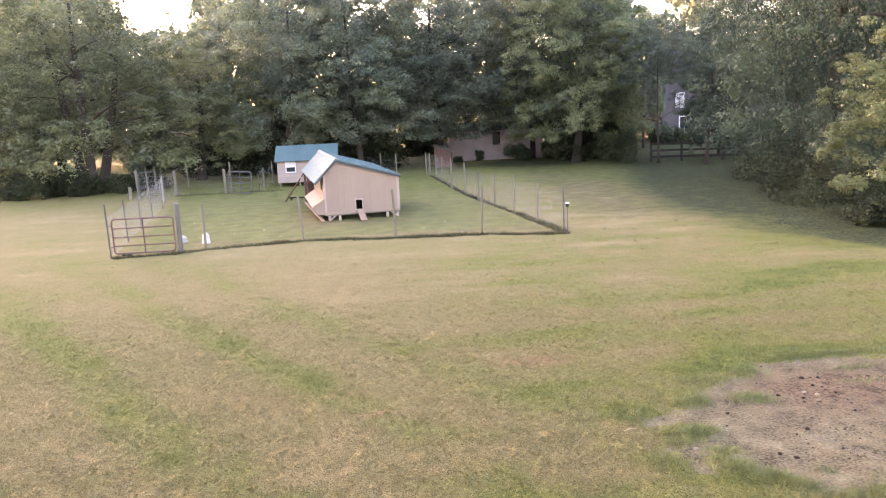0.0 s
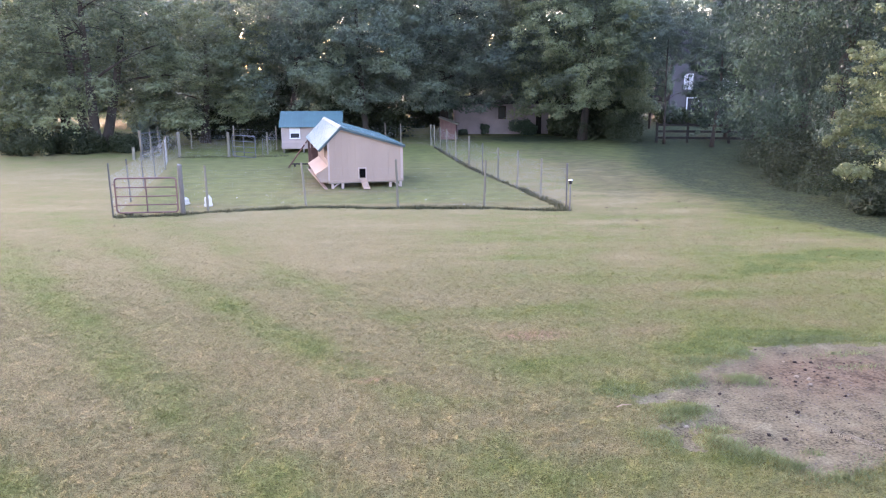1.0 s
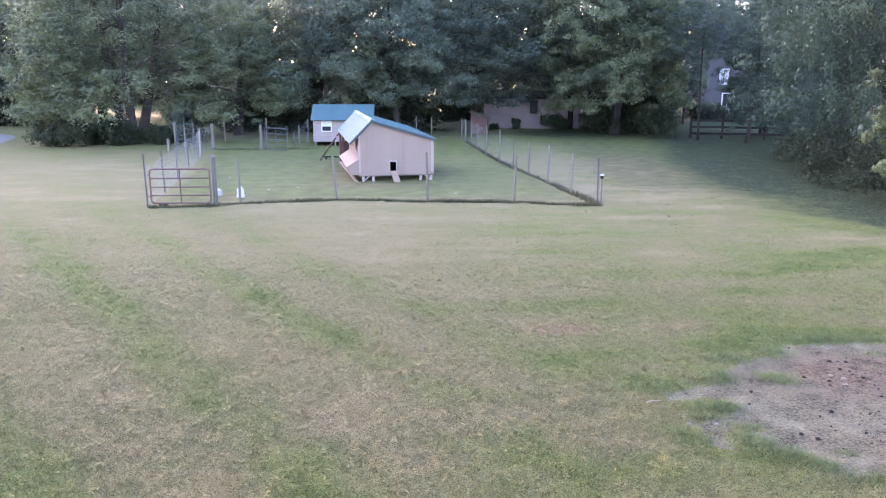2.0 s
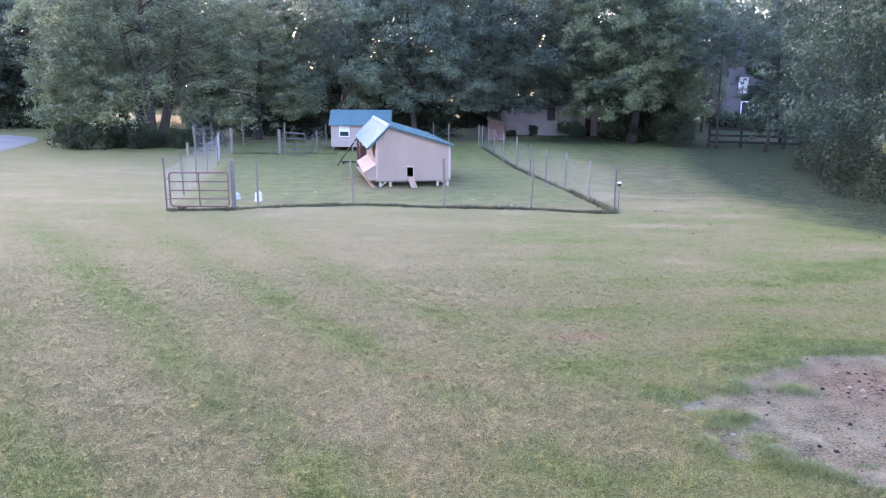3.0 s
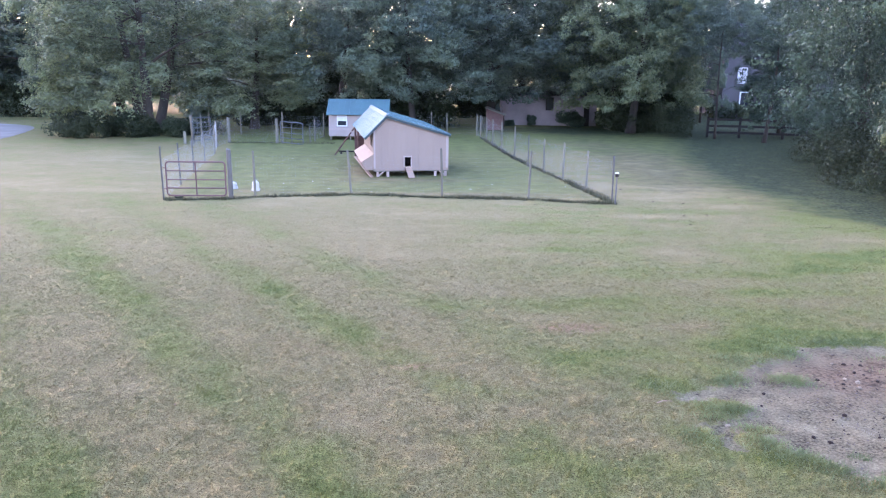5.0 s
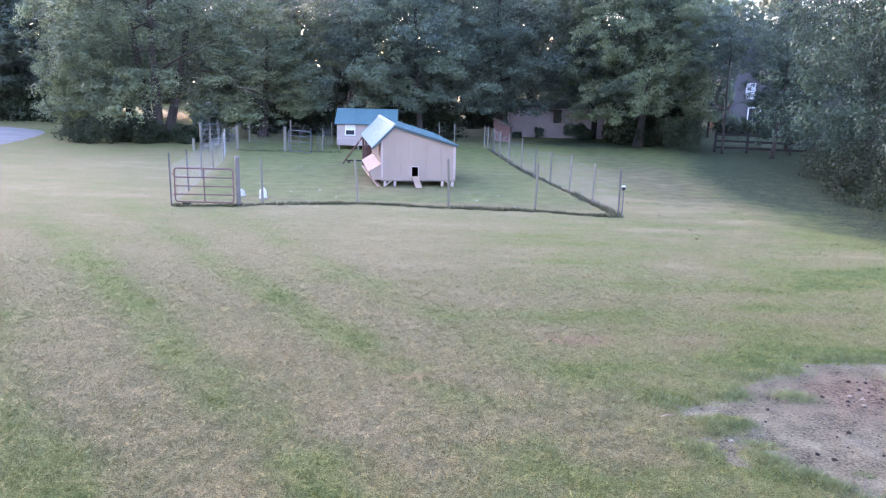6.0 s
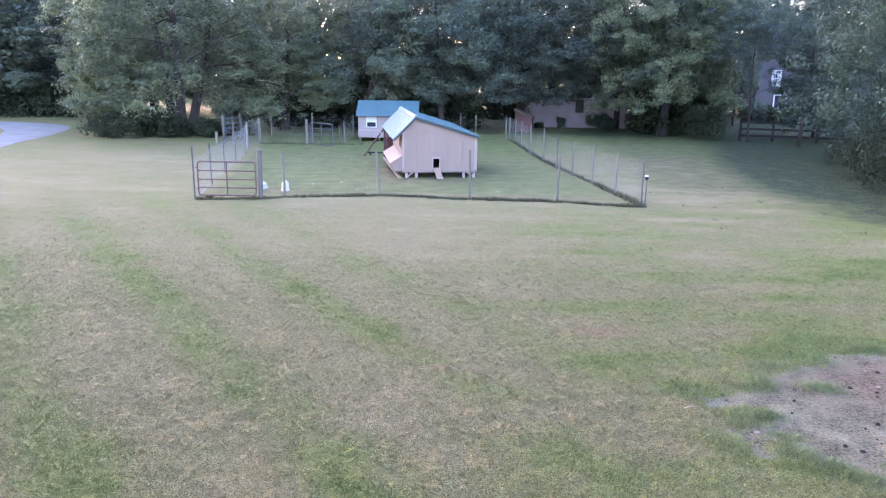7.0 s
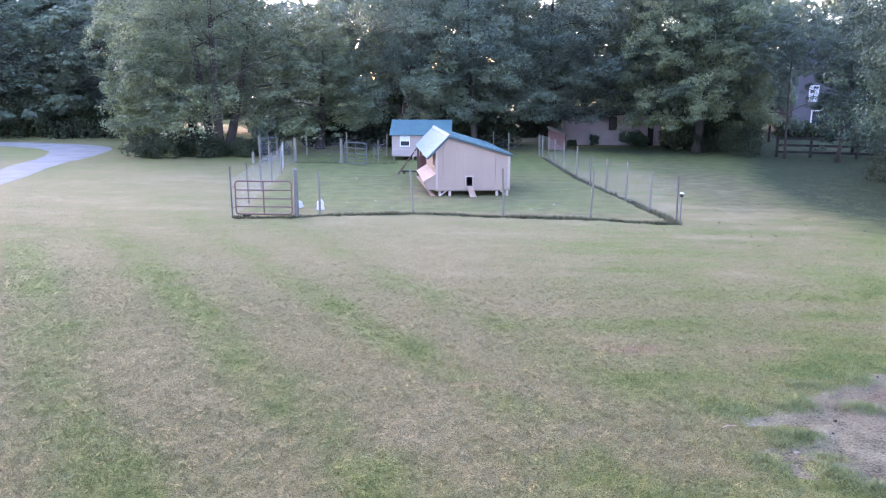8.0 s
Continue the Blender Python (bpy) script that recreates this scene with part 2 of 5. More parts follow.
gb.inputs["Base Color"].default_value = (0.02, 0.022, 0.025, 1)
gb.inputs["Roughness"].default_value = 0.08


# ---- mesh helpers ----
class Shape:
    """Collects boxes, tubes and prisms as one mesh."""

    def __init__(self):
        self.bm = bmesh.new()

    def box(self, size, at=(0, 0, 0), turn=None, bevel=0.0):
        r = bmesh.ops.create_cube(self.bm, size=1.0)
        vs = r["verts"]
        bmesh.ops.scale(self.bm, vec=size, verts=vs)
        if bevel:
            es = list({e for v in vs for e in v.link_edges})
            got = bmesh.ops.bevel(self.bm, geom=es, offset=bevel, segments=1, affect="EDGES")
            vs = list({v for f in got["faces"] for v in f.verts} | {v for v in vs if v.is_valid})
        m = Matrix.Translation(at) @ (turn.to_4x4() if turn else Matrix())
        bmesh.ops.transform(self.bm, matrix=m, verts=vs)
        return self

    def bar(self, a, b, w, h, bevel=0.004):
        """A squared bar from a to b."""
        a, b = Vector(a), Vector(b)
        q = (b - a).to_track_quat("Y", "Z").to_matrix()
        return self.box((w, (b - a).length, h), (a + b) / 2, q, bevel)

    def tube(self, pts, radii, sides=8, cap=True):
        """A round tube along points."""
        pts = [Vector(p) for p in pts]
        if isinstance(radii, (int, float)):
            radii = [radii] * len(pts)
        rings = []
        side = None
        for i, p in enumerate(pts):
            d = (pts[min(i + 1, len(pts) - 1)] - pts[max(i - 1, 0)]).normalized()
            if side is None:
                side = d.cross(Vector((0.31, 0.87, 0.13))).normalized()
            side = (side - d * side.dot(d)).normalized()
            up = d.cross(side)
            rings.append([self.bm.verts.new(p + (side * math.cos(k) + up * math.sin(k)) * radii[i]) for k in (2 * math.pi * j / sides for j in range(sides))])
        for r, s in zip(rings, rings[1:]):
            for j in range(sides):
                self.bm.faces.new((r[j], r[(j + 1) % sides], s[(j + 1) % sides], s[j]))
        if cap:
            self.bm.faces.new(rings[0][::-1])
            self.bm.faces.new(rings[-1])
        return self

    def prism(self, outline, depth):
        """An outline of (x, z), pushed from y = 0 to y = depth."""
        n = len(outline)
        a = [self.bm.verts.new((x, 0, z)) for x, z in outline]
        b = [self.bm.verts.new((x, depth, z)) for x, z in outline]
        self.bm.faces.new(a)
        self.bm.faces.new(b[::-1])
        for i in range(n):
            self.bm.faces.new((a[(i + 1) % n], a[i], b[i], b[(i + 1) % n]))
        return self

    def lathe(self, profile, sides=20):
        """A profile of (radius, z) turned round z."""
        rings = [[self.bm.verts.new((r * math.cos(2 * math.pi * k / sides), r * math.sin(2 * math.pi * k / sides), z)) for k in range(sides)] for r, z in profile]
        for r, s in zip(rings, rings[1:]):
            for j in range(sides):
                self.bm.faces.new((r[j], r[(j + 1) % sides], s[(j + 1) % sides], s[j]))
        self.bm.faces.new(rings[0][::-1])
        self.bm.faces.new(rings[-1])
        return self

    def mesh(self, name, mat, smooth=False):
        bmesh.ops.recalc_face_normals(self.bm, faces=self.bm.faces)
        me = bpy.data.meshes.new(name)
        self.bm.to_mesh(me)
        self.bm.free()
        me.materials.append(mat)
        if smooth:
            me.polygons.foreach_set("use_smooth", [True] * len(me.polygons))
        return me


def part(name, shape, mat, parent, label="", at=None, smooth=False):
    """Links a shape, or a mesh that others share, as one mesh object under a thing or a part."""
    me = shape.mesh(name, mat, smooth) if isinstance(shape, Shape) else shape
    ob = new(name, me)
    ob.parent = parent
    if at is not None:
        ob.matrix_basis = at
    return tagged(ob, label) if label else ob


def thing(name, label, category, at=None, group="", kind=""):
    ob = new(name)
    ob.empty_display_size = 0.2
    if at is not None:
        ob.matrix_basis = at
    return tagged(ob, label, category, group, kind)


def whole(name, shape, mat, label, category, at=None, group="", kind="", smooth=False):
    me = shape.mesh(name, mat, smooth) if isinstance(shape, Shape) else shape
    ob = new(name, me)
    if at is not None:
        ob.matrix_basis = at
    return tagged(ob, label, category, group, kind)


def bulk_mesh(name, verts, corners, mat, per):
    """A mesh from an array of vertices, every `per` of which make one face."""
    me = bpy.data.meshes.new(name)
    n = len(verts)
    me.vertices.add(n)
    me.vertices.foreach_set("co", np.asarray(verts, np.float32).ravel())
    me.loops.add(n)
    me.loops.foreach_set("vertex_index", np.arange(n, dtype=np.int32) if corners is None else corners)
    me.polygons.add(n // per)
    me.polygons.foreach_set("loop_start", np.arange(0, n, per, dtype=np.int32))
    me.polygons.foreach_set("loop_total", np.full(n // per, per, np.int32))
    me.materials.append(mat)
    me.update(calc_edges=True)
    return me


# ---- the lawn ----
_lat = np.random.default_rng(7).random((256, 256))


def value_noise(x, y):
    xi, yi = np.floor(x).astype(int), np.floor(y).astype(int)
    fx, fy = x - xi, y - yi
    fx, fy = fx * fx * (3 - 2 * fx), fy * fy * (3 - 2 * fy)
    g = lambda i, j: _lat[i % 256, j % 256]
    return (g(xi, yi) * (1 - fx) + g(xi + 1, yi) * fx) * (1 - fy) + (g(xi, yi + 1) * (1 - fx) + g(xi + 1, yi + 1) * fx) * fy


def layered(x, y, scale, octaves=4):
    out, amp, tot = 0, 1.0, 0.0
    for k in range(octaves):
        out = out + amp * value_noise(x * scale * 2 ** k + 17.3 * k, y * scale * 2 ** k + 5.1 * k)
        tot += amp
        amp *= 0.55
    return out / tot


def blob(x, y, cx, cy, rx, ry, turn=0.0):
    c, s = math.cos(radians(turn)), math.sin(radians(turn))
    dx, dy = x - cx, y - cy
    return np.exp(-(((dx * c + dy * s) / rx) ** 2 + ((dy * c - dx * s) / ry) ** 2))


BARE = [(3.25, 9.72), (3.9, 9.92), (4.3, 10.02), (4.46, 10.4), (4.5, 10.72), (4.97, 10.94), (5.37, 11.08), (5.78, 11.5), (6.5, 11.62), (7.7, 11.6), (9.5, 11.3), (10.2, 9.4), (8.4, 8.2), (6.4, 7.95), (5.4, 7.72), (5.05, 7.58), (4.72, 7.5), (4.5, 7.72), (4.4, 7.98), (4.16, 8.12), (4.0, 8.42), (4.22, 8.68), (3.88, 8.8), (3.56, 8.5), (3.6, 8.08), (3.38, 8.14), (3.4, 8.6), (3.15, 8.8), (3.45, 8.9), (3.92, 9.0), (4.06, 9.3), (4.08, 9.52), (3.66, 9.6), (3.24, 9.5)]


def soil_at(x, y):
    """Bare ground: the worn patch beside the house, by the distance inside its outline."""
    x, y = np.asarray(x, float), np.asarray(y, float)
    near = np.full(x.shape, 1e9)
    inside = np.zeros(x.shape, bool)
    for (x0, y0), (x1, y1) in zip(BARE, BARE[1:] + BARE[:1]):
        dx, dy = x1 - x0, y1 - y0
        t = np.clip(((x - x0) * dx + (y - y0) * dy) / (dx * dx + dy * dy), 0, 1)
        near = np.minimum(near, np.hypot(x - x0 - t * dx, y - y0 - t * dy))
        if dy:
            inside ^= ((y0 > y) != (y1 > y)) & (x < x0 + (y - y0) * dx / dy)
    s = 0.5 + np.where(inside, near, -near) / 0.36
    s = s - 1.7 * blob(x, y, 5.05, 10.25, 0.27, 0.17) - 0.9 * blob(x, y, 7.15, 11.15, 0.4, 0.12) - 0.8 * blob(x, y, 7.0, 10.6, 0.45, 0.1) - 0.8 * blob(x, y, 4.85, 8.02, 0.14, 0.08)
    return np.clip(s + 0.8 * (layered(x, y, 2.6) - 0.5), 0, 1)


def lump_at(x, y):
    """The cut grass stands in lumps a hand's width across, 0 in the hollows between them to 1."""
    return layered(x, y, 16.0, 2)


PALE = [(0.77, 14.5, 1.0, 0.4, 0.32), (-1.0, 17.2, 1.2, 0.5, 0.26), (1.7, 12.8, 0.6, 0.25, 0.26), (4.3, 12.5, 0.7, 0.4, 0.34), (3.35, 10.7, 0.4, 0.2, 0.24), (0.6, 10.5, 1.1, 0.55, 0.26), (-0.95, 8.6, 0.7, 0.5, 0.16),
        (0.9, 9.15, 0.8, 0.3, 0.18), (2.1, 8.3, 0.7, 0.35, 0.2), (2.5, 15.1, 1.4, 0.3, 0.24), (7.3, 13.9, 1.5, 0.35, 0.3), (5.65, 17.8, 1.4, 0.35, 0.24), (10.0, 23.9, 2.6, 0.5, 0.32), (8.6, 27.6, 2.0, 0.6, 0.26), (6.2, 22.2, 2.2, 0.45, 0.22), (9.5, 19.2, 2.4, 0.4, 0.16)]
# the spots at (13, 21) and (11, 17.5) also carry tree shade
LUSH = [(6.7, 12.15, 1.3, 0.38, 0.5), (6.3, 14.6, 0.8, 0.3, 0.42), (5.2, 11.5, 0.8, 0.25, 0.36), (3.1, 10.0, 0.35, 0.3, 0.36), (4.2, 10.4, 0.35, 0.25, 0.34), (3.68, 9.25, 0.42, 0.22, 0.42), (3.3, 8.3, 0.45, 0.35, 0.18), (4.1, 8.0, 0.55, 0.35, 0.16), (2.3, 11.0, 0.5, 0.3, 0.26),
        (2.9, 11.7, 0.6, 0.25, 0.24), (0.4, 13.4, 0.7, 0.25, 0.26), (-1.5, 8.3, 0.6, 0.45, 0.1), (2.6, 15.8, 0.9, 0.3, 0.22), (4.2, 15.7, 0.9, 0.3, 0.22), (2.4, 17.9, 1.2, 0.4, 0.2), (2.9, 7.5, 0.9, 0.5, 0.08), (1.4, 8.0, 0.6, 0.3, 0.1), (2.5, 9.0, 0.6, 0.35, 0.16), (-1.4, 7.3, 0.8, 0.4, 0.04), (-2.8, 9.3, 0.5, 0.6, 0.14), (8.6, 16.4, 1.6, 0.4, 0.25), (5.0, 50.0, 16.0, 7.0, 0.3), (13.0, 21.0, 3.2, 1.6, 0.46), (11.0, 17.5, 2.6, 0.9, 0.34), (9.5, 13.6, 1.6, 0.6, 0.3)]
RUST = [(2.3, 12.35, 0.62, 0.26, 1.3), (-0.35, 10.55, 0.45, 0.14, 0.8), (-0.7, 11.4, 0.5, 0.3, 0.4), (4.35, 12.5, 0.4, 0.25, 0.35), (13.3, 21.0, 1.0, 0.5, 0.6), (-2.2, 11.3, 0.9, 0.6, 0.25)]
# ground trodden bare of green in the pen
WORN = [(-1.2, 29.0, 2.2, 0.5, 0.35), (-3.2, 31.5, 0.7, 2.2, 0.35), (0.5, 25.8, 5.5, 0.35, 0.35), (-6.9, 26.2, 0.9, 0.5, 0.25), (-7.6, 24.9, 1.0, 0.3, 0.2)]
# mower's green stripes: distance of the line from the house corner, half width, strength
STRIPES = [(-1.7, 0.7, 0.42), (0.8, 0.65, 0.44), (3.4, 0.6, 0.46), (5.9, 0.46, 0.5), (7.9, 0.5, 0.38)]


def dry_at(x, y):
    """How dry the grass is, 0 green to 1 straw, with the swaths of the mower."""
    s = 0.81 * x + 0.59 * y + 0.5 * (layered(x, y, 0.3) - 0.5) + 0.25 * (layered(x, y, 1.6, 3) - 0.5)
    right = np.clip((x + 0.5) / 3.5, 0, 1)
    far = np.clip((y - 14) / 8, 0, 1)
    d = 0.7 - 0.29 * right * np.clip((27 - y) / 8, 0, 1) * np.clip((y - 6.8) / 3, 0.35, 1) - 0.11 * np.clip((9.6 - y) / 2.5, 0, 1)
    for c, w, k in STRIPES:
        d = d - k * np.exp(-np.abs((s - c) / w) ** 2.4) * np.clip(1.1 * layered(x + c, y, 0.9, 3) + 0.38, 0, 1.15) * np.clip(1.25 - (x + 2.0) / 4.0, 0, 1) * np.clip((27 - y) / 9, 0, 1)
    across = layered(x * 0.45, y * 1.6, 0.9)
    streak = (layered(x * 0.24 + 40, y * 0.9 + 0.2 * x, 0.8) - 0.5) * far
    d = d - 0.1 * np.clip((x - 3) / 3, 0, 1) * np.clip((14 - y) / 2, 0, 1)
    d = d + (0.34 + 0.2 * right) * (layered(x, y, 0.55, 3) - 0.5) + (0.22 + 0.36 * right) * (across - 0.5) + 0.7 * streak + (0.4 + 0.3 * right) * (layered(x * 0.5 + 9, y * 1.9, 0.9) - 0.5) * np.clip((y - 10) / 5, 0, 1) + (0.3 + 0.25 * np.clip((10.5 - y) / 2, 0, 1)) * (layered(x, y, 2.4, 4) - 0.5) + 0.4 * (layered(x, y * 1.4, 4.5, 2) - 0.5) * far
    for cx, cy, rx, ry, k in PALE:
        d = d + k * blob(x, y, cx, cy, rx, ry)
    for cx, cy, rx, ry, k in LUSH:
        d = d - k * blob(x, y, cx, cy, rx, ry)
    # the pen is grazed to an even dull green
    d = d + (0.28 + 0.3 * (layered(x, y, 0.5, 3) - 0.5) - d) * 0.85 * pen_at(x, y)
    for cx, cy, rx, ry, k in WORN:
        d = d + k * blob(x, y, cx, cy, rx, ry)
    # longer, lusher grass past the mown edge, with tree shade in its colour
    d = d - 0.62 * past_edge(x, y) * np.clip((x - 9.0) / 4.0, 0, 1)
    d = d - 0.25 * np.clip((y - 36) / 10, 0, 1)
    return np.clip(d, 0.2 * np.clip((y - 18) / 4, 0, 1), 1)


def pen_at(x, y):
    """1 inside the fences of the pen."""
    return np.clip((y - 25.0) / 0.5, 0, 1) * np.clip((47.5 - y) / 1.0, 0, 1) * np.clip((x + 8.6 + 0.16 * (y - 24)) / 0.4, 0, 1) * np.clip((5.5 - 0.15 * (y - 24.5) - x) / 0.4, 0, 1)


def past_edge(x, y):
    """1 on the far side of the crest where the mown lawn gives way to the ground under the trees."""
    return np.clip(((x - 8.1) * 0.725 + (y - 26.5) * 0.689 + 0.06 * np.clip(x - 8, 0, 9) ** 1.6 + 0.7 * (layered(x, y, 0.7) - 0.5)) / 0.9 + 0.5, 0, 1)


def litter_shade_at(x, y):
    """Dead leaves under the trees, dark pen and coop ground, and painted tree shade."""
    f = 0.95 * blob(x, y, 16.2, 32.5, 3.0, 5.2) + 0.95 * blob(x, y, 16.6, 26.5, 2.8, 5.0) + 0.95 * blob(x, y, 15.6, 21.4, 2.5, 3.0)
    # the past_edge and right-of-pen terms put the trees' shade into the colour
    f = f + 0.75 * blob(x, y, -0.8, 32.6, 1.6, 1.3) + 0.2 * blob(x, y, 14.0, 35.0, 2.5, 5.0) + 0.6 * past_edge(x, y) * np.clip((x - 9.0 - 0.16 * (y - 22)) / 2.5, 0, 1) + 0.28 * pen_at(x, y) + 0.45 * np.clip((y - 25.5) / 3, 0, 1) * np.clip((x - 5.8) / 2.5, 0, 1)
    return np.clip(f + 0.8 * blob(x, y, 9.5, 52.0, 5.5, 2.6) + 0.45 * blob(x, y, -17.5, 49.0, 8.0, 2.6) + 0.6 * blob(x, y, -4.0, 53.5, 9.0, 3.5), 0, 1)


def height_at(x, y):
    near = np.clip((40 - y) / 20, 0, 1)
    s = soil_at(x, y)
    turf = (1 - s) * (0.036 * (lump_at(x, y) - 0.5) * np.clip((17 - y) / 8, 0, 1) + 0.05 * (layered(x, y, 4.0, 2) - 0.5) * np.clip((36 - y) / 10, 0, 1))
    dirt = s * (0.07 * (layered(x, y, 1.7) - 0.6) + 0.035 * (layered(x, y, 9.0, 3) - 0.5) - 0.03)
    return 0.05 * (layered(x, y, 0.25) - 0.5) * near + (turf + dirt) * np.clip(y - 0.5, 0, 1)


def graded(stops):
    """Coordinates from (start, step) stretches."""
    out = []
    for (a, step), (b, _) in zip(stops, stops[1:]):
        out += list(np.arange(a, b - step * 0.5, step))
    return np.array(out + [stops[-1][0]])


# one sheet to the horizon, fine where the lawn lies open and widening with the distance from the house
gu = graded([(-60, 10), (-10, 2), (-4, 0.5), (-2, 0.1), (-1.12, 0.0052), (1.12, 0.1), (2, 0.5), (4, 2), (10, 10), (60, 1)])
gy = np.concatenate([graded([(-900, 150), (-150, 25), (-25, 2), (-3, 0.2), (1, 0.06), (6.16, 1)]), 6.2 * np.exp(np.arange(0, 1.355, 0.0041)), graded([(24.1, 0.14), (34, 0.5), (60, 3), (100, 25), (150, 150), (1500, 1)])])
GX, GY = np.meshgrid(gu, gy)
GX = GX * np.clip(0.6 * GY + 0.8, 4.5, 22)
fx, fy = GX.ravel(), GY.ravel()
nx, ny = len(gu), len(gy)
cells = (np.arange(ny - 1)[:, None] * nx + np.arange(nx - 1)[None]).ravel()
quads = np.stack([cells, cells + 1, cells + nx + 1, cells + nx], 1)
me = bpy.data.meshes.new("ground")
me.vertices.add(nx * ny)
me.vertices.foreach_set("co", np.stack([fx, fy, height_at(fx, fy)], 1).astype(np.float32).ravel())
me.loops.add(quads.size)
me.loops.foreach_set("vertex_index", quads.ravel().astype(np.int32))
me.polygons.add(len(quads))
me.polygons.foreach_set("loop_start", np.arange(0, quads.size, 4, dtype=np.int32))
me.polygons.foreach_set("loop_total", np.full(len(quads), 4, np.int32))
me.polygons.foreach_set("use_smooth", np.ones(len(quads), bool))
me.materials.append(LAWN)
me.update(calc_edges=True)
clay_at = lambda x, y: 1.2 * blob(x, y, 6.7, 10.4, 1.7, 0.85)
# darkens the hollows between the lumps, their shade put into the colour
thatch_shade_at = lambda x, y: np.clip((0.56 - lump_at(x, y)) / 0.24, 0, 1) * np.clip((20 - y) / 9, 0, 1)
rust_at = lambda x, y: np.clip(sum(k * blob(x, y, cx, cy, rx, ry) for cx, cy, rx, ry, k in RUST + WORN) * (0.4 + 1.2 * layered(x, y, 3.0)), 0, 1)
for key, fn in (("dry", dry_at), ("soil", soil_at), ("clay", clay_at), ("thatch_shade", thatch_shade_at), ("litter_shade", litter_shade_at), ("rust", rust_at), ("mown", lambda x, y: np.clip((26 - y) / 12, 0, 1))):
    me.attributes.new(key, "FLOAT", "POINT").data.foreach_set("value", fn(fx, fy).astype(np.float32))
ground = tagged(new("ground", me), "patchy mown lawn of green and straw-coloured grass with a bare dirt patch", "ground", "", "structure")


def blade_mesh(name, x, y, h, lean, w, dry, r, mat=None):
    """Single bent blades of grass, one three-cornered leaf each."""
    a, b = 2 * np.pi * r.random(len(x)), 2 * np.pi * r.random(len(x))
    base = np.stack([x, y, height_at(x, y) - 0.004], 1)
    side = np.stack([np.cos(a) * w, np.sin(a) * w, 0 * w], 1)
    tip = base + np.stack([np.cos(b) * lean, np.sin(b) * lean, h], 1)
    me = bulk_mesh(name, np.stack([base - side, base + side, tip], 1).reshape(-1, 3), None, mat or BLADE, 3)
    me.attributes.new("dry", "FLOAT", "POINT").data.foreach_set("value", np.repeat(dry, 3).astype(np.float32))
    return me


def grass_field(name, y0, y1, n0, n1, w0, w1, h0, h1, seed, label, each=7, loose=0.0):
    """Short leaning blades in small tufts over a stretch of lawn, none on bare soil, from n0 to n1 a square metre."""
    r = np.random.default_rng(seed)
    half = lambda y: 0.68 * y + 1.5
    n = int(2 * half(y1) * (y1 - y0) * max(n0, n1) / each)
    y = y0 + (y1 - y0) * r.random(n)
    x = (2 * r.random(n) - 1) * half(y1)
    f = (y - y0) / (y1 - y0)
    keep = (np.abs(x) < half(y)) & (r.random(n) < (n0 + (n1 - n0) * f) / max(n0, n1))
    keep &= lump_at(x, y) + 0.35 * (r.random(n) - 0.5) > 0.5 - 0.3 * np.clip((y - 12) / 10, 0, 1)
    keep &= (soil_at(x, y) + 0.25 * (r.random(n) - 0.5) < 0.42) & (layered(x, y, 3.0) + 1.5 * r.random(n) > 0.6) & (litter_shade_at(x, y) < 0.35 + 0.3 * r.random(n))
    x, y, f = x[keep], y[keep], f[keep]
    tone = dry_at(x, y) + 0.14 * (r.random(len(x)) - 0.5) * (1 - 0.6 * f * (y1 > 20))
    size = 0.6 + 0.8 * r.random(len(x))
    x, y, f, tone, size = (np.repeat(v, each) for v in (x, y, f, tone, size))
    n = len(x)
    wide = (w0 + (w1 - w0) * f) * 4.0 * (1 + loose * f)
    x, y = x + r.normal(size=n) * wide * size, y + r.normal(size=n) * wide * size
    h = (h0 + (h1 - h0) * f) * (0.5 + r.random(n)) * size * (1.15 - 0.4 * tone)
    lean = h * (0.15 + 0.6 * r.random(n) + np.clip((y - 9) / 14, 0, 1))
    w = (w0 + (w1 - w0) * f) * (0.6 + 0.8 * r.random(n))
    return tagged(new(name, blade_mesh(name, x, y, h, lean, w, tone, r)), label, "grass", "", "stuff")


grass_field("lawn_grass", 6.2, 11.0, 8600, 5200, 0.0026, 0.0036, 0.026, 0.025, 11, "short mown blades of green and dry grass", 5)
grass_field("lawn_grass", 11.0, 17.0, 5000, 1500, 0.0037, 0.0058, 0.024, 0.024, 12, "short mown blades of green and dry grass further off", 5)
grass_field("lawn_grass", 17.0, 34.0, 1500, 60, 0.0058, 0.008, 0.02, 0.004, 13, "short mown blades of green and dry grass round the pen", 5, 5.0)

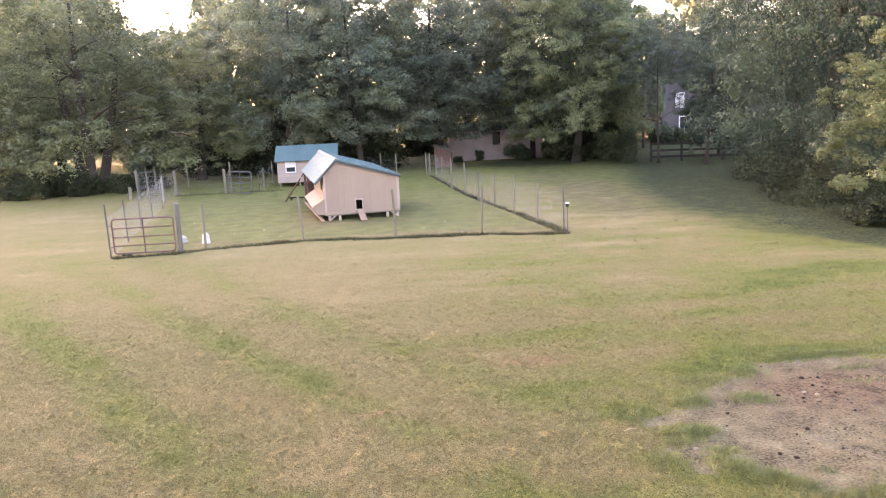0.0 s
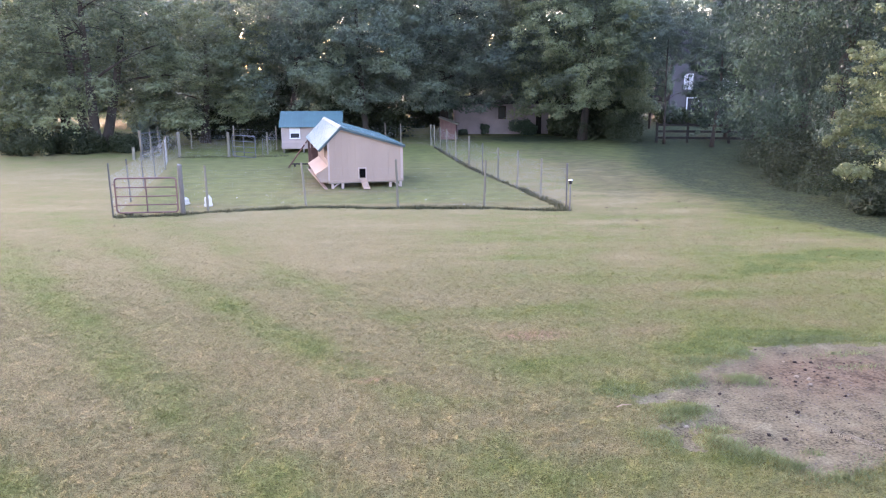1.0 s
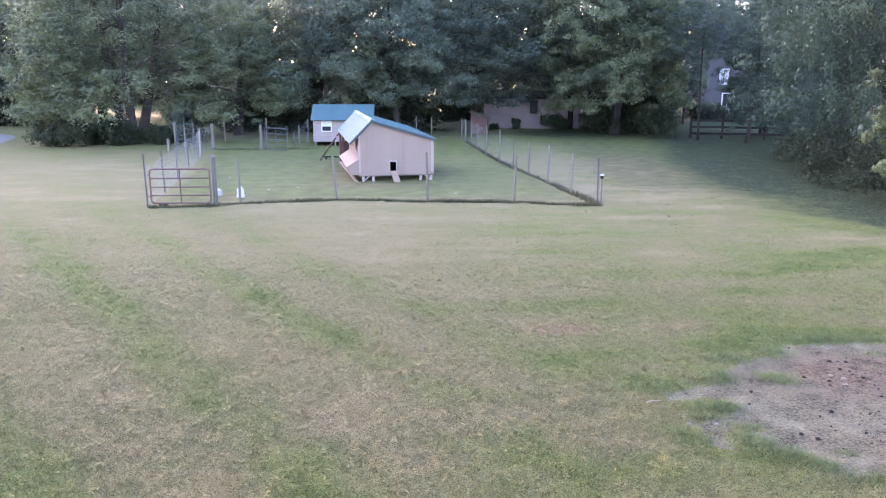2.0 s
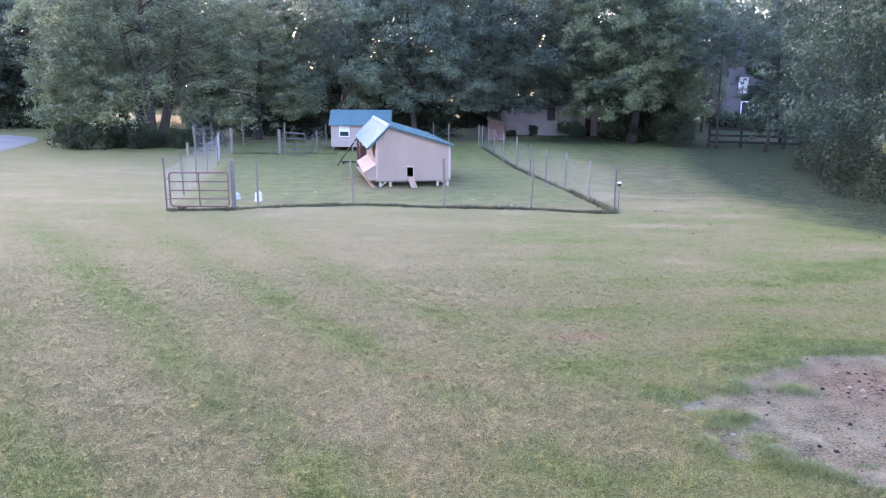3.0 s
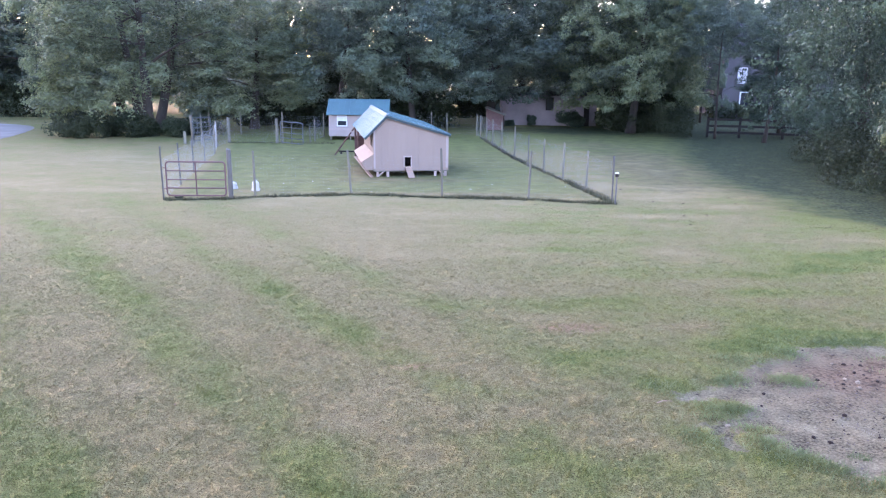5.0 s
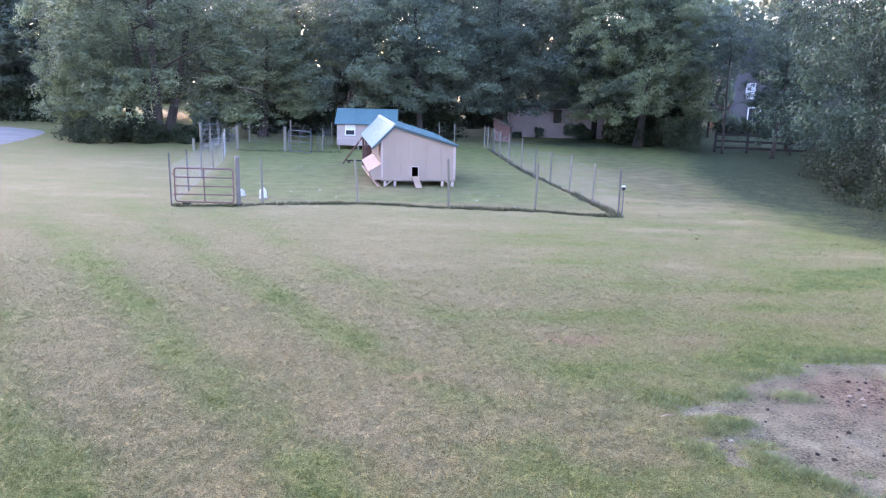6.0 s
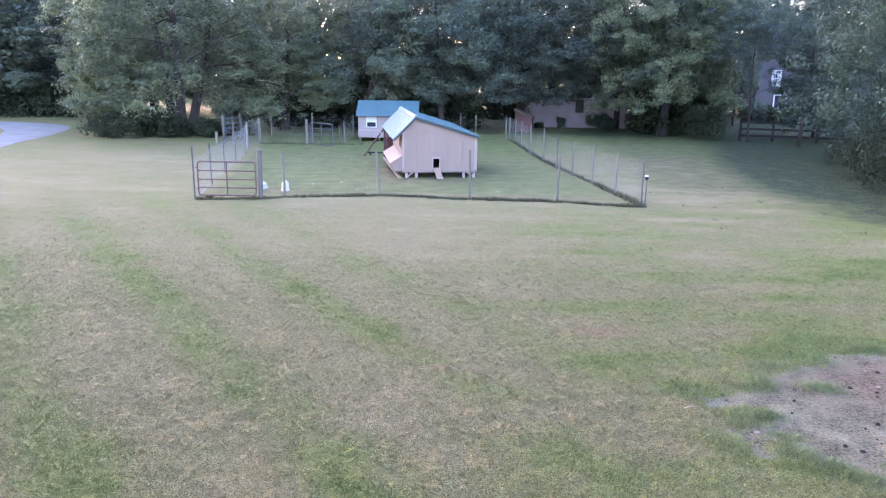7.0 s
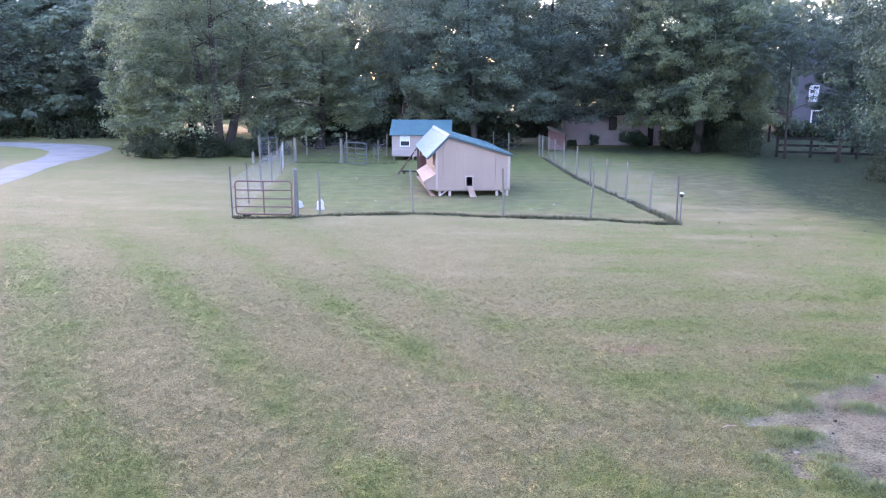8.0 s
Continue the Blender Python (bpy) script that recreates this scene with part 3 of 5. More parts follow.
# tufts of longer grass left standing round the bare patch
q = np.random.default_rng(60)
tx, ty, th = [], [], []
for x, y, rx, ry, n in [(5.05, 10.25, 0.28, 0.17, 1000), (3.72, 9.26, 0.32, 0.2, 1100), (3.98, 9.28, 0.16, 0.1, 260), (3.9, 8.3, 0.22, 0.2, 700), (4.1, 7.98, 0.3, 0.14, 700), (4.4, 7.72, 0.25, 0.12, 500), (3.15, 8.4, 0.22, 0.22, 500), (3.1, 9.9, 0.25, 0.22, 500), (4.28, 10.28, 0.2, 0.16, 500), (4.05, 10.12, 0.25, 0.12, 350),
                        (3.95, 8.72, 0.25, 0.07, 260), (4.7, 10.98, 0.5, 0.12, 500), (5.4, 11.28, 0.35, 0.14, 400), (6.3, 11.78, 0.7, 0.14, 900), (7.4, 11.8, 0.8, 0.14, 800), (7.1, 11.15, 0.4, 0.1, 260), (7.0, 10.6, 0.4, 0.08, 160), (4.86, 8.03, 0.14, 0.07, 90), (5.1, 7.5, 0.4, 0.1, 400), (4.75, 7.35, 0.4, 0.12, 500), (5.9, 7.7, 0.6, 0.12, 400), (3.5, 8.95, 0.3, 0.06, 140)]:
    tx.append(x + rx * q.normal(size=n) * 0.6)
    ty.append(y + ry * q.normal(size=n) * 0.7)
    th.append(0.062 * (0.35 + q.random(n)) * (0.5 + layered(tx[-1], ty[-1], 4.0)))
tx, ty, th = np.concatenate(tx), np.concatenate(ty), np.concatenate(th)
tagged(new("grass_tufts", blade_mesh("grass_tufts", tx, ty, th, th * (0.3 + q.random(len(th))), 0.003 + 0.003 * q.random(len(th)), 0.12 + 0.34 * q.random(len(th)), q, LEAF_TUFT)), "longer green grass in tufts round the bare patch", "grass", "", "stuff")

# gravel drive that bends away behind the hedge
def ribbon(name, centre, widths, mat, label, category, z=0.02):
    pts = [Vector((*p, 0)) for p in centre]
    bm = bmesh.new()
    prev = None
    fine = []
    for i in range(len(pts) - 1):
        for k in range(8):
            t = k / 8
            p0, p1, p2, p3 = pts[max(i - 1, 0)], pts[i], pts[i + 1], pts[min(i + 2, len(pts) - 1)]
            fine.append((0.5 * ((2 * p1) + (p2 - p0) * t + (2 * p0 - 5 * p1 + 4 * p2 - p3) * t * t + (3 * p1 - p0 - 3 * p2 + p3) * t ** 3), widths[i] * (1 - t) + widths[i + 1] * t))
    for i, (p, w) in enumerate(fine):
        d = (fine[min(i + 1, len(fine) - 1)][0] - fine[max(i - 1, 0)][0]).normalized()
        s = Vector((-d.y, d.x, 0))
        row = []
        for k, h in ((-1.1, -0.02), (-0.9, z), (0, z + 0.02), (0.9, z), (1.1, -0.02)):
            wob = 0.12 * noise.noise(Vector((p.x * 0.7, p.y * 0.7, k)))
            row.append(bm.verts.new(p + s * (k * w / 2 + wob) + Vector((0, 0, h))))
        if prev:
            for a in range(4):
                bm.faces.new((prev[a], row[a], row[a + 1], prev[a + 1]))
        prev = row
    me = bpy.data.meshes.new(name)
    bmesh.ops.recalc_face_normals(bm, faces=bm.faces)
    bm.to_mesh(me)
    bm.free()
    me.materials.append(mat)
    return tagged(new(name, me), label, category, "", "structure")


ribbon("driveway", [(-21.5, 26), (-23.2, 33.5), (-24.9, 39), (-26.0, 44.5), (-28.4, 49.5), (-33, 52), (-40, 53.4), (-52, 55)], [2.0, 2.0, 2.2, 2.8, 4.2, 3.2, 2.6, 2.6], GRAVEL, "pale gravel driveway curving away across the lawn", "driveway")


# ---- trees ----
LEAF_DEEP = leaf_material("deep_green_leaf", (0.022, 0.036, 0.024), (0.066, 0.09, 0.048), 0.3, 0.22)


def crown_mesh(name, seed, mat, radius=5.0, low=1.8, top=13.0, clumps=620, leaves=100, size=0.078, hang=0.0, boughs=44, flat=0.55):
    """A crown of boughs, each a drooping dome of leaf clumps, with dark hollows between them and a loose heart."""
    r = np.random.default_rng(seed)
    mid, tall = (low + top) / 2, (top - low) / 2
    half = np.array([radius, radius, tall])
    # boughs from the skirt to the top, widest below the middle
    f = 0.03 + 0.95 * (np.arange(boughs) + r.random(boughs)) / boughs
    f = f ** 1.15
    a = 2.4 * np.arange(boughs) + 0.9 * r.random(boughs)
    out = radius * np.sqrt(1 - ((f - 0.35) / 0.68) ** 2) * (0.62 + 0.34 * r.random(boughs))
    bc = np.stack([np.cos(a) * out, np.sin(a) * out, low + (top - low) * f], 1)
    br = radius * (0.19 + 0.15 * r.random(boughs))
    btone = r.random(boughs) - 0.5
    btone = np.where(r.random(boughs) < 0.07, btone + 0.55, btone)
    heart = clumps // 4
    k = r.integers(0, boughs, clumps)
    d = r.normal(size=(clumps, 3)) + np.array([0, 0, 0.35])
    d /= np.linalg.norm(d, axis=1)[:, None]
    c = bc[k] + d * (br[k] * (0.55 + 0.5 * r.random(clumps)))[:, None] * np.array([1.1, 1.1, flat])
    c[:, 2] -= 0.3 * ((c[:, :2] - bc[k][:, :2]) ** 2).sum(1) / br[k]
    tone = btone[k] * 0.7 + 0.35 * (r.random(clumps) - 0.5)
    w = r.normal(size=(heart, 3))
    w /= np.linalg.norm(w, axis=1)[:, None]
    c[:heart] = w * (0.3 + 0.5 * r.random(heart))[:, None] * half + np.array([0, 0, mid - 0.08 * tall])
    # inner leaves get a fixed darker tone, the crown's own shade as colour
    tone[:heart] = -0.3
    c[:, 2] = np.maximum(c[:, 2], low + 0.4 * r.random(clumps))
    cr = radius * (0.055 + 0.065 * r.random(clumps))
    cr[:heart] *= 1.8
    n = clumps * leaves
    d = r.normal(size=(n, 3))
    d /= np.linalg.norm(d, axis=1)[:, None]
    rr = (0.25 + 0.75 * r.random(n) ** 0.5)[:, None] * np.repeat(cr, leaves)[:, None]
    p = np.repeat(c, leaves, 0) + d * rr * np.array([1.25, 1.25, 0.65])
    p[:, 2] -= hang * (rr[:, 0] ** 2) * r.random(n)
    nor = d * 0.6 + r.normal(size=(n, 3)) * 0.32 + np.array([0, 0, 0.55])
    nor /= np.linalg.norm(nor, axis=1)[:, None]
    t = np.cross(nor, r.normal(size=(n, 3)))
    t /= np.linalg.norm(t, axis=1)[:, None]
    b = np.cross(nor, t)
    s = (size * (0.6 + 0.8 * r.random(n)))[:, None]
    v = np.stack([p - t * s - b * s * 0.4, p + t * s, p + b * s * 0.8 - t * s * 0.3], 1).reshape(-1, 3)
    me = bulk_mesh(name, v, None, mat, 3)
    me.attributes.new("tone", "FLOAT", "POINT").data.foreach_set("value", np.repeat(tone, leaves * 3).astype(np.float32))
    return me


def trunk_mesh(name, seed, stems, height, girth, spread, limbs=9):
    r = random.Random(seed)
    s = Shape()
    for k in range(stems):
        a = 2 * math.pi * k / max(stems, 1) + r.random()
        off = 0.0 if stems == 1 else girth * 2.2
        lean = r.uniform(0.02, 0.08) if stems == 1 else 0.16
        pts, rad = [], []
        for i in range(9):
            f = i / 8
            pts.append((math.cos(a) * (off + lean * height * f) + 0.12 * math.sin(3 * f + k), math.sin(a) * (off + lean * height * f) + 0.1 * math.cos(4 * f), height * f - 0.15))
            rad.append(girth * (1.35 - 0.35 * min(1, f * 8)) * (1 - 0.85 * f) + 0.02)
        s.tube(pts, rad, 10)
        for j in range(limbs // stems + 1):
            f = r.uniform(0.4, 0.88)
            i = int(f * 8)
            p = Vector(pts[i])
            b = r.uniform(0, 2 * math.pi)
            ln = spread * r.uniform(0.45, 0.85) * (1.15 - f)
            way = Vector((math.cos(b), math.sin(b), r.uniform(0.25, 0.8)))
            lp = [p + way * ln * q + Vector((0, 0, -0.25 * ln * q * q)) for q in (0, 0.3, 0.65, 1)]
            s.tube(lp, [rad[i] * 0.5, rad[i] * 0.36, rad[i] * 0.22, 0.015], 6)
    return s.mesh(name, BARK, True)


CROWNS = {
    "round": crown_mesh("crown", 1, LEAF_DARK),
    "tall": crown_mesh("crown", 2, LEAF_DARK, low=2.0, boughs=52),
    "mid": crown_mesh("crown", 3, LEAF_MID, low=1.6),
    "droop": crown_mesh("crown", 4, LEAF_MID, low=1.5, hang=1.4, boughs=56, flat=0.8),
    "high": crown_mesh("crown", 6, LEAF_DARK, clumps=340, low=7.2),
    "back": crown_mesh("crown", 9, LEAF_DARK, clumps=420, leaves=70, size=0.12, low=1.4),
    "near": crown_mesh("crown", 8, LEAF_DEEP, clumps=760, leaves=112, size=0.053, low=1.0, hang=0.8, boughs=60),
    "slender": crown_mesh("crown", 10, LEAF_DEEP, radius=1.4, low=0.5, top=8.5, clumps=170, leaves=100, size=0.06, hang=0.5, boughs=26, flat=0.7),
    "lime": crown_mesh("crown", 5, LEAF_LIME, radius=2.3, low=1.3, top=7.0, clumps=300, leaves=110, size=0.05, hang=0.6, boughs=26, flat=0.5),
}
TRUNKS = {
    "one": trunk_mesh("trunk", 1, 1, 10.5, 0.3, 6.0),
    "slim": trunk_mesh("trunk", 2, 1, 10.5, 0.2, 6.0),
    "three": trunk_mesh("trunk", 3, 3, 10.5, 0.24, 6.0, 12),
    "thin": trunk_mesh("trunk", 5, 1, 10.5, 0.11, 4.0),
    "young": trunk_mesh("trunk", 4, 1, 6.0, 0.11, 2.8, 10),
}
TREE_LABEL = {
    "round": "tall broadleaf tree with a dense dark green crown",
    "tall": "tall dark green broadleaf tree with a high crown",
    "mid": "green broadleaf tree with low hanging branches",
    "droop": "broad green tree with drooping branches down to the lawn",
    "high": "slim tree with a bare trunk and a high crown",
    "back": "dark green broadleaf tree standing behind the others",
    "near": "broad deep green tree with branches down to the lawn",
    "slender": "slender deep green tree in front of the board fence",
    "lime": "young yellow-green tree with feathery drooping leaves",
}


def tree(kind, stem, x, y, width, tall, turn, label=""):
    """width and tall scale the crown and trunk against the grown shape, 5 m round and 13 m high."""
    t = thing("tree", label or TREE_LABEL[kind], "tree", pose(x, y, 0, 0, 0, turn) @ Matrix.Diagonal((width, width, tall, 1)), "trees round the lawn")
    part("trunk", TRUNKS[stem], BARK, t)
    part("crown", CROWNS[kind], LEAF_DARK, t)
    return t


# left of the pen, by the drive
tree("droop", "young", -22.6, 50.0, 0.72, 0.95, 150)
tree("droop", "three", -17.7, 46.5, 1.25, 1.0, 20, "broad green tree on three trunks behind the hedge")
tree("mid", "one", -12.2, 51.0, 0.9, 0.68, 75)
tree("back", "one", -31.0, 62.0, 1.4, 1.0, 130)
tree("back", "one", -42.0, 60.0, 1.5, 1.05, 10)
tree("back", "one", -27.0, 66.0, 1.2, 0.95, 200)
tree("back", "one", -9.8, 60.5, 1.1, 1.22, 330)
# behind the pen
tree("round", "one", -6.8, 52.5, 1.05, 1.02, 40)
tree("tall", "slim", -1.8, 51.5, 1.0, 1.05, 160)
tree("round", "one", 3.4, 54.4, 1.12, 1.02, 250)
tree("tall", "slim", 11.6, 54.2, 1.05, 1.05, 300)
tree("droop", "thin", 12.2, 55.6, 0.95, 1.15, 70, "slim green tree with branches over the end of the outbuilding")
tree("mid", "one", 12.4, 50.6, 0.9, 1.0, 15)
tree("mid", "thin", 14.9, 52.6, 0.5, 0.8, 100)
tree("high", "thin", 16.7, 47.3, 0.6, 0.68, 220)
tree("back", "one", 7.0, 66.0, 1.2, 1.0, 120)
# the right side
tree("near", "one", 23.4, 49.8, 0.75, 0.95, 60)
tree("slender", "young", 18.9, 45.0, 1.0, 1.0, 10)
tree("near", "slim", 22.4, 51.5, 0.52, 0.7, 250)
tree("back", "slim", 20.3, 60.8, 0.4, 0.78, 40)
tree("near", "one", 21.6, 39.5, 0.95, 1.1, 190)
# heights of 1.5 and 1.6 raise unseen tops to shade the lawn
tree("near", "one", 18.5, 32.0, 1.05, 1.5, 320)
# added at the edge of view to block sky light from the right
tree("near", "one", 25.5, 29.0, 1.25, 1.6, 140)
tree("near", "one", 19.6, 26.2, 1.05, 1.5, 95)
tree("lime", "young", 14.9, 21.4, 0.92, 0.96, 0)


def leaf_mass(name, seed, mat, spots, leaves, size, label, category, kind="", squash=0.8, group=""):
    """A bush or belt of leaves round many spots (x, y, z, radius)."""
    r = np.random.default_rng(seed)
    s = np.asarray(spots, float)
    k = np.repeat(np.arange(len(s)), leaves)
    n = len(k)
    d = r.normal(size=(n, 3))
    d /= np.linalg.norm(d, axis=1)[:, None]
    p = s[k, :3] + d * (s[k, 3] * (0.35 + 0.65 * r.random(n) ** 0.5))[:, None] * np.array([1, 1, squash])
    p[:, 2] = np.maximum(p[:, 2], 0.03)
    nor = d * 0.7 + r.normal(size=(n, 3)) * 0.5 + np.array([0, 0, 0.4])
    nor /= np.linalg.norm(nor, axis=1)[:, None]
    t = np.cross(nor, r.normal(size=(n, 3)))
    t /= np.linalg.norm(t, axis=1)[:, None]
    b = np.cross(nor, t)
    q = (size * (0.6 + 0.8 * r.random(n)))[:, None]
    v = np.stack([p - t * q - b * q * 0.4, p + t * q, p + b * q * 0.8 - t * q * 0.3], 1).reshape(-1, 3)
    return tagged(new(name, bulk_mesh(name, v, None, mat, 3)), label, category, group, kind)


rb = random.Random(5)
# far woods behind the trees, lower where the sky shows through
spots = []
for i in range(2300):
    a = rb.uniform(-52, 50) if i % 3 else rb.uniform(-52, -12)
    dist = rb.uniform(66, 84)
    top = 16.5
    if -18.5 < a < -12.5:
        top = 11.0
    if 17.5 < a < 20.5:
        top = 11.5
    if 17.5 < a < 25:
        dist += 15
    # the lawn beyond shows under the trees here
    if -23.5 < a < -16.5 or 1.0 < a < 3.2:
        dist += 24
    spots.append((dist * math.tan(radians(a)), dist, rb.uniform(0.2, top + (dist - 75) * 0.12), rb.uniform(1.1, 2.2)))
    if i % 3 == 0 and dist < 86:
        spots.append((dist * math.tan(radians(a)), dist - rb.uniform(2, 8), rb.uniform(0.1, 2.6), rb.uniform(1.0, 1.6)))
for i in range(280):
    a, dist = rb.uniform(-24.5, -15.5) if i % 3 else rb.uniform(0.5, 3.8), rb.uniform(96, 104)
    spots.append((dist * math.tan(radians(a)), dist, rb.uniform(0.3, 10.0), rb.uniform(1.3, 2.2)))
leaf_mass("far_woods", 21, LEAF_DARK, spots, 96, 0.36, "dark green woods behind the trees", "woods", "stuff")
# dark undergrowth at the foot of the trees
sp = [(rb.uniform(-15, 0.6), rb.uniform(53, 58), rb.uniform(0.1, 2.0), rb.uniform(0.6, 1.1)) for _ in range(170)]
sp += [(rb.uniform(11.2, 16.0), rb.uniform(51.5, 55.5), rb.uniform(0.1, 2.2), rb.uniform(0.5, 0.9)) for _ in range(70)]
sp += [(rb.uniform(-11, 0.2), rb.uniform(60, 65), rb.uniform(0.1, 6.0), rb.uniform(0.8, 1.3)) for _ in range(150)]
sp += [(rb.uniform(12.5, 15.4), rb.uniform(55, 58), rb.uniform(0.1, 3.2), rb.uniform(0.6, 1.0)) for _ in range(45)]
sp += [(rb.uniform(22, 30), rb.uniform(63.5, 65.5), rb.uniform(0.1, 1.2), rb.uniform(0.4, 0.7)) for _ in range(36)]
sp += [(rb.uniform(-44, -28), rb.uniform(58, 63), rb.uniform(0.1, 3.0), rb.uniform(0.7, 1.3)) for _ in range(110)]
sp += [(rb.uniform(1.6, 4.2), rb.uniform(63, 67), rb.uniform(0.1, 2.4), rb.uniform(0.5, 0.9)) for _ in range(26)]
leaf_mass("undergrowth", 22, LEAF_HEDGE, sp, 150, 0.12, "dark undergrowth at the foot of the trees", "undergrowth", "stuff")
# low hedge by the drive
for cx, cy, ln, hh in ((-20.5, 43.6, 1.6, 1.3), (-18.4, 44.3, 1.6, 1.45), (-16.4, 45.0, 1.4, 1.15), (-14.6, 46.3, 1.2, 0.85)):
    sp = [(cx + rb.uniform(-ln, ln), cy + rb.uniform(-0.6, 0.6), hh * rb.uniform(0.15, 1.0) * (1 - 0.4 * rb.random()), rb.uniform(0.3, 0.55)) for _ in range(38)]
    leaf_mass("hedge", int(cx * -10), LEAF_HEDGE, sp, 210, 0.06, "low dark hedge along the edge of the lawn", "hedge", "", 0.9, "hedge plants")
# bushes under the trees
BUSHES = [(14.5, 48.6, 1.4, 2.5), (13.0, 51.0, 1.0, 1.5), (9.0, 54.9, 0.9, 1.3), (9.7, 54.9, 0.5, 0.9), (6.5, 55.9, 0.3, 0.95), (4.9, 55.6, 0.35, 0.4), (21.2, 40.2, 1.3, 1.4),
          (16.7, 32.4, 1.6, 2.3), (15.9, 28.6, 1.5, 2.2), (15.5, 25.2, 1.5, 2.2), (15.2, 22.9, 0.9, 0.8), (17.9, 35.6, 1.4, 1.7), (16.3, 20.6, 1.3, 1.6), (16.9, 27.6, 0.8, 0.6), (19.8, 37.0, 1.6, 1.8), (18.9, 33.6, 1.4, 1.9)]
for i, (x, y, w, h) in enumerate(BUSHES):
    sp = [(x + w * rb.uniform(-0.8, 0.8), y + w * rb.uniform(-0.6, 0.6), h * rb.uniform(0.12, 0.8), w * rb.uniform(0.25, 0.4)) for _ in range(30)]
    # bushes on the right take the darker leaf, deep shade put into their colour
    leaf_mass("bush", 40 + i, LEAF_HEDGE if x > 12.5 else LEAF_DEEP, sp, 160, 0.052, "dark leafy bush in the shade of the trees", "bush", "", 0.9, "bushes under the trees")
# ---- chicken coop ----
def ribbed_panel(parent, name, a, b, c, label, mat=None):
    """A metal roof sheet from the ridge line a-b down to the eave at c (below a), with raised seams."""
    mat = mat or ROOF_TEAL
    a, b, c = Vector(a), Vector(b), Vector(c)
    along, down = b - a, c - a
    up = along.cross(down).normalized()
    if up.z < 0:
        up = -up
    s = Shape()
    vs = [s.bm.verts.new(p + up * h) for h in (0.0, 0.022) for p in (a, b, b + down, a + down)]
    for f in ((0, 1, 2, 3), (4, 5, 6, 7), (0, 1, 5, 4), (1, 2, 6, 5), (2, 3, 7, 6), (3, 0, 4, 7)):
        s.bm.faces.new([vs[i] for i in f])
    sheet = part(name, s, mat, parent, label)
    n = max(3, int(along.length / 0.3))
    rib = Shape().bar((0, 0, 0), down, 0.022, 0.012, 0.004).mesh("roof_rib", mat)
    for i in range(n + 1):
        p = a + along * (0.01 + 0.98 * i / n) + up * 0.024
        part("roof_rib", rib, mat, sheet, at=Matrix.Translation(p))
    return sheet


def gable_wall(w, peak_x, hl, hp, hr, z0, hole=None, thick=0.05):
    """A wall with a lopsided gable, with one opening through it (x0, x1, z0, z1)."""
    s = Shape()
    top = lambda x: hl + (hp - hl) * x / peak_x if x < peak_x else hp + (hr - hp) * (x - peak_x) / (w - peak_x)
    xs = sorted({0, peak_x, w} | ({hole[0], hole[1]} if hole else set()))
    for x0, x1 in zip(xs, xs[1:]):
        def strip(a, b, c, d):
            vs = [s.bm.verts.new((x, y, z)) for y in (0, thick) for x, z in ((x0, a), (x1, b), (x1, d), (x0, c))]
            for f in ((0, 1, 2, 3), (4, 5, 6, 7), (0, 1, 5, 4), (1, 2, 6, 5), (2, 3, 7, 6), (3, 0, 4, 7)):
                s.bm.faces.new([vs[i] for i in f])
        if hole and x0 >= hole[0] - 1e-6 and x1 <= hole[1] + 1e-6:
            strip(z0, z0, hole[2], hole[2])
            strip(hole[3], hole[3], top(x0), top(x1))
        else:
            strip(z0, z0, top(x0), top(x1))
    return s


def ridge_cap(x, y0, y1, z):
    """Folded flashing over a lopsided ridge: a wide wing down the steep side, a narrow one down the other."""
    s = Shape()
    out = [(-0.09, -0.09), (0.0, 0.0), (0.09, -0.025), (0.09, -0.04), (0.0, -0.018), (-0.08, -0.105)]
    s.prism([(x + a, z + b) for a, b in out], y1 - y0)
    bmesh.ops.translate(s.bm, vec=(0, y0, 0), verts=s.bm.verts)
    return s


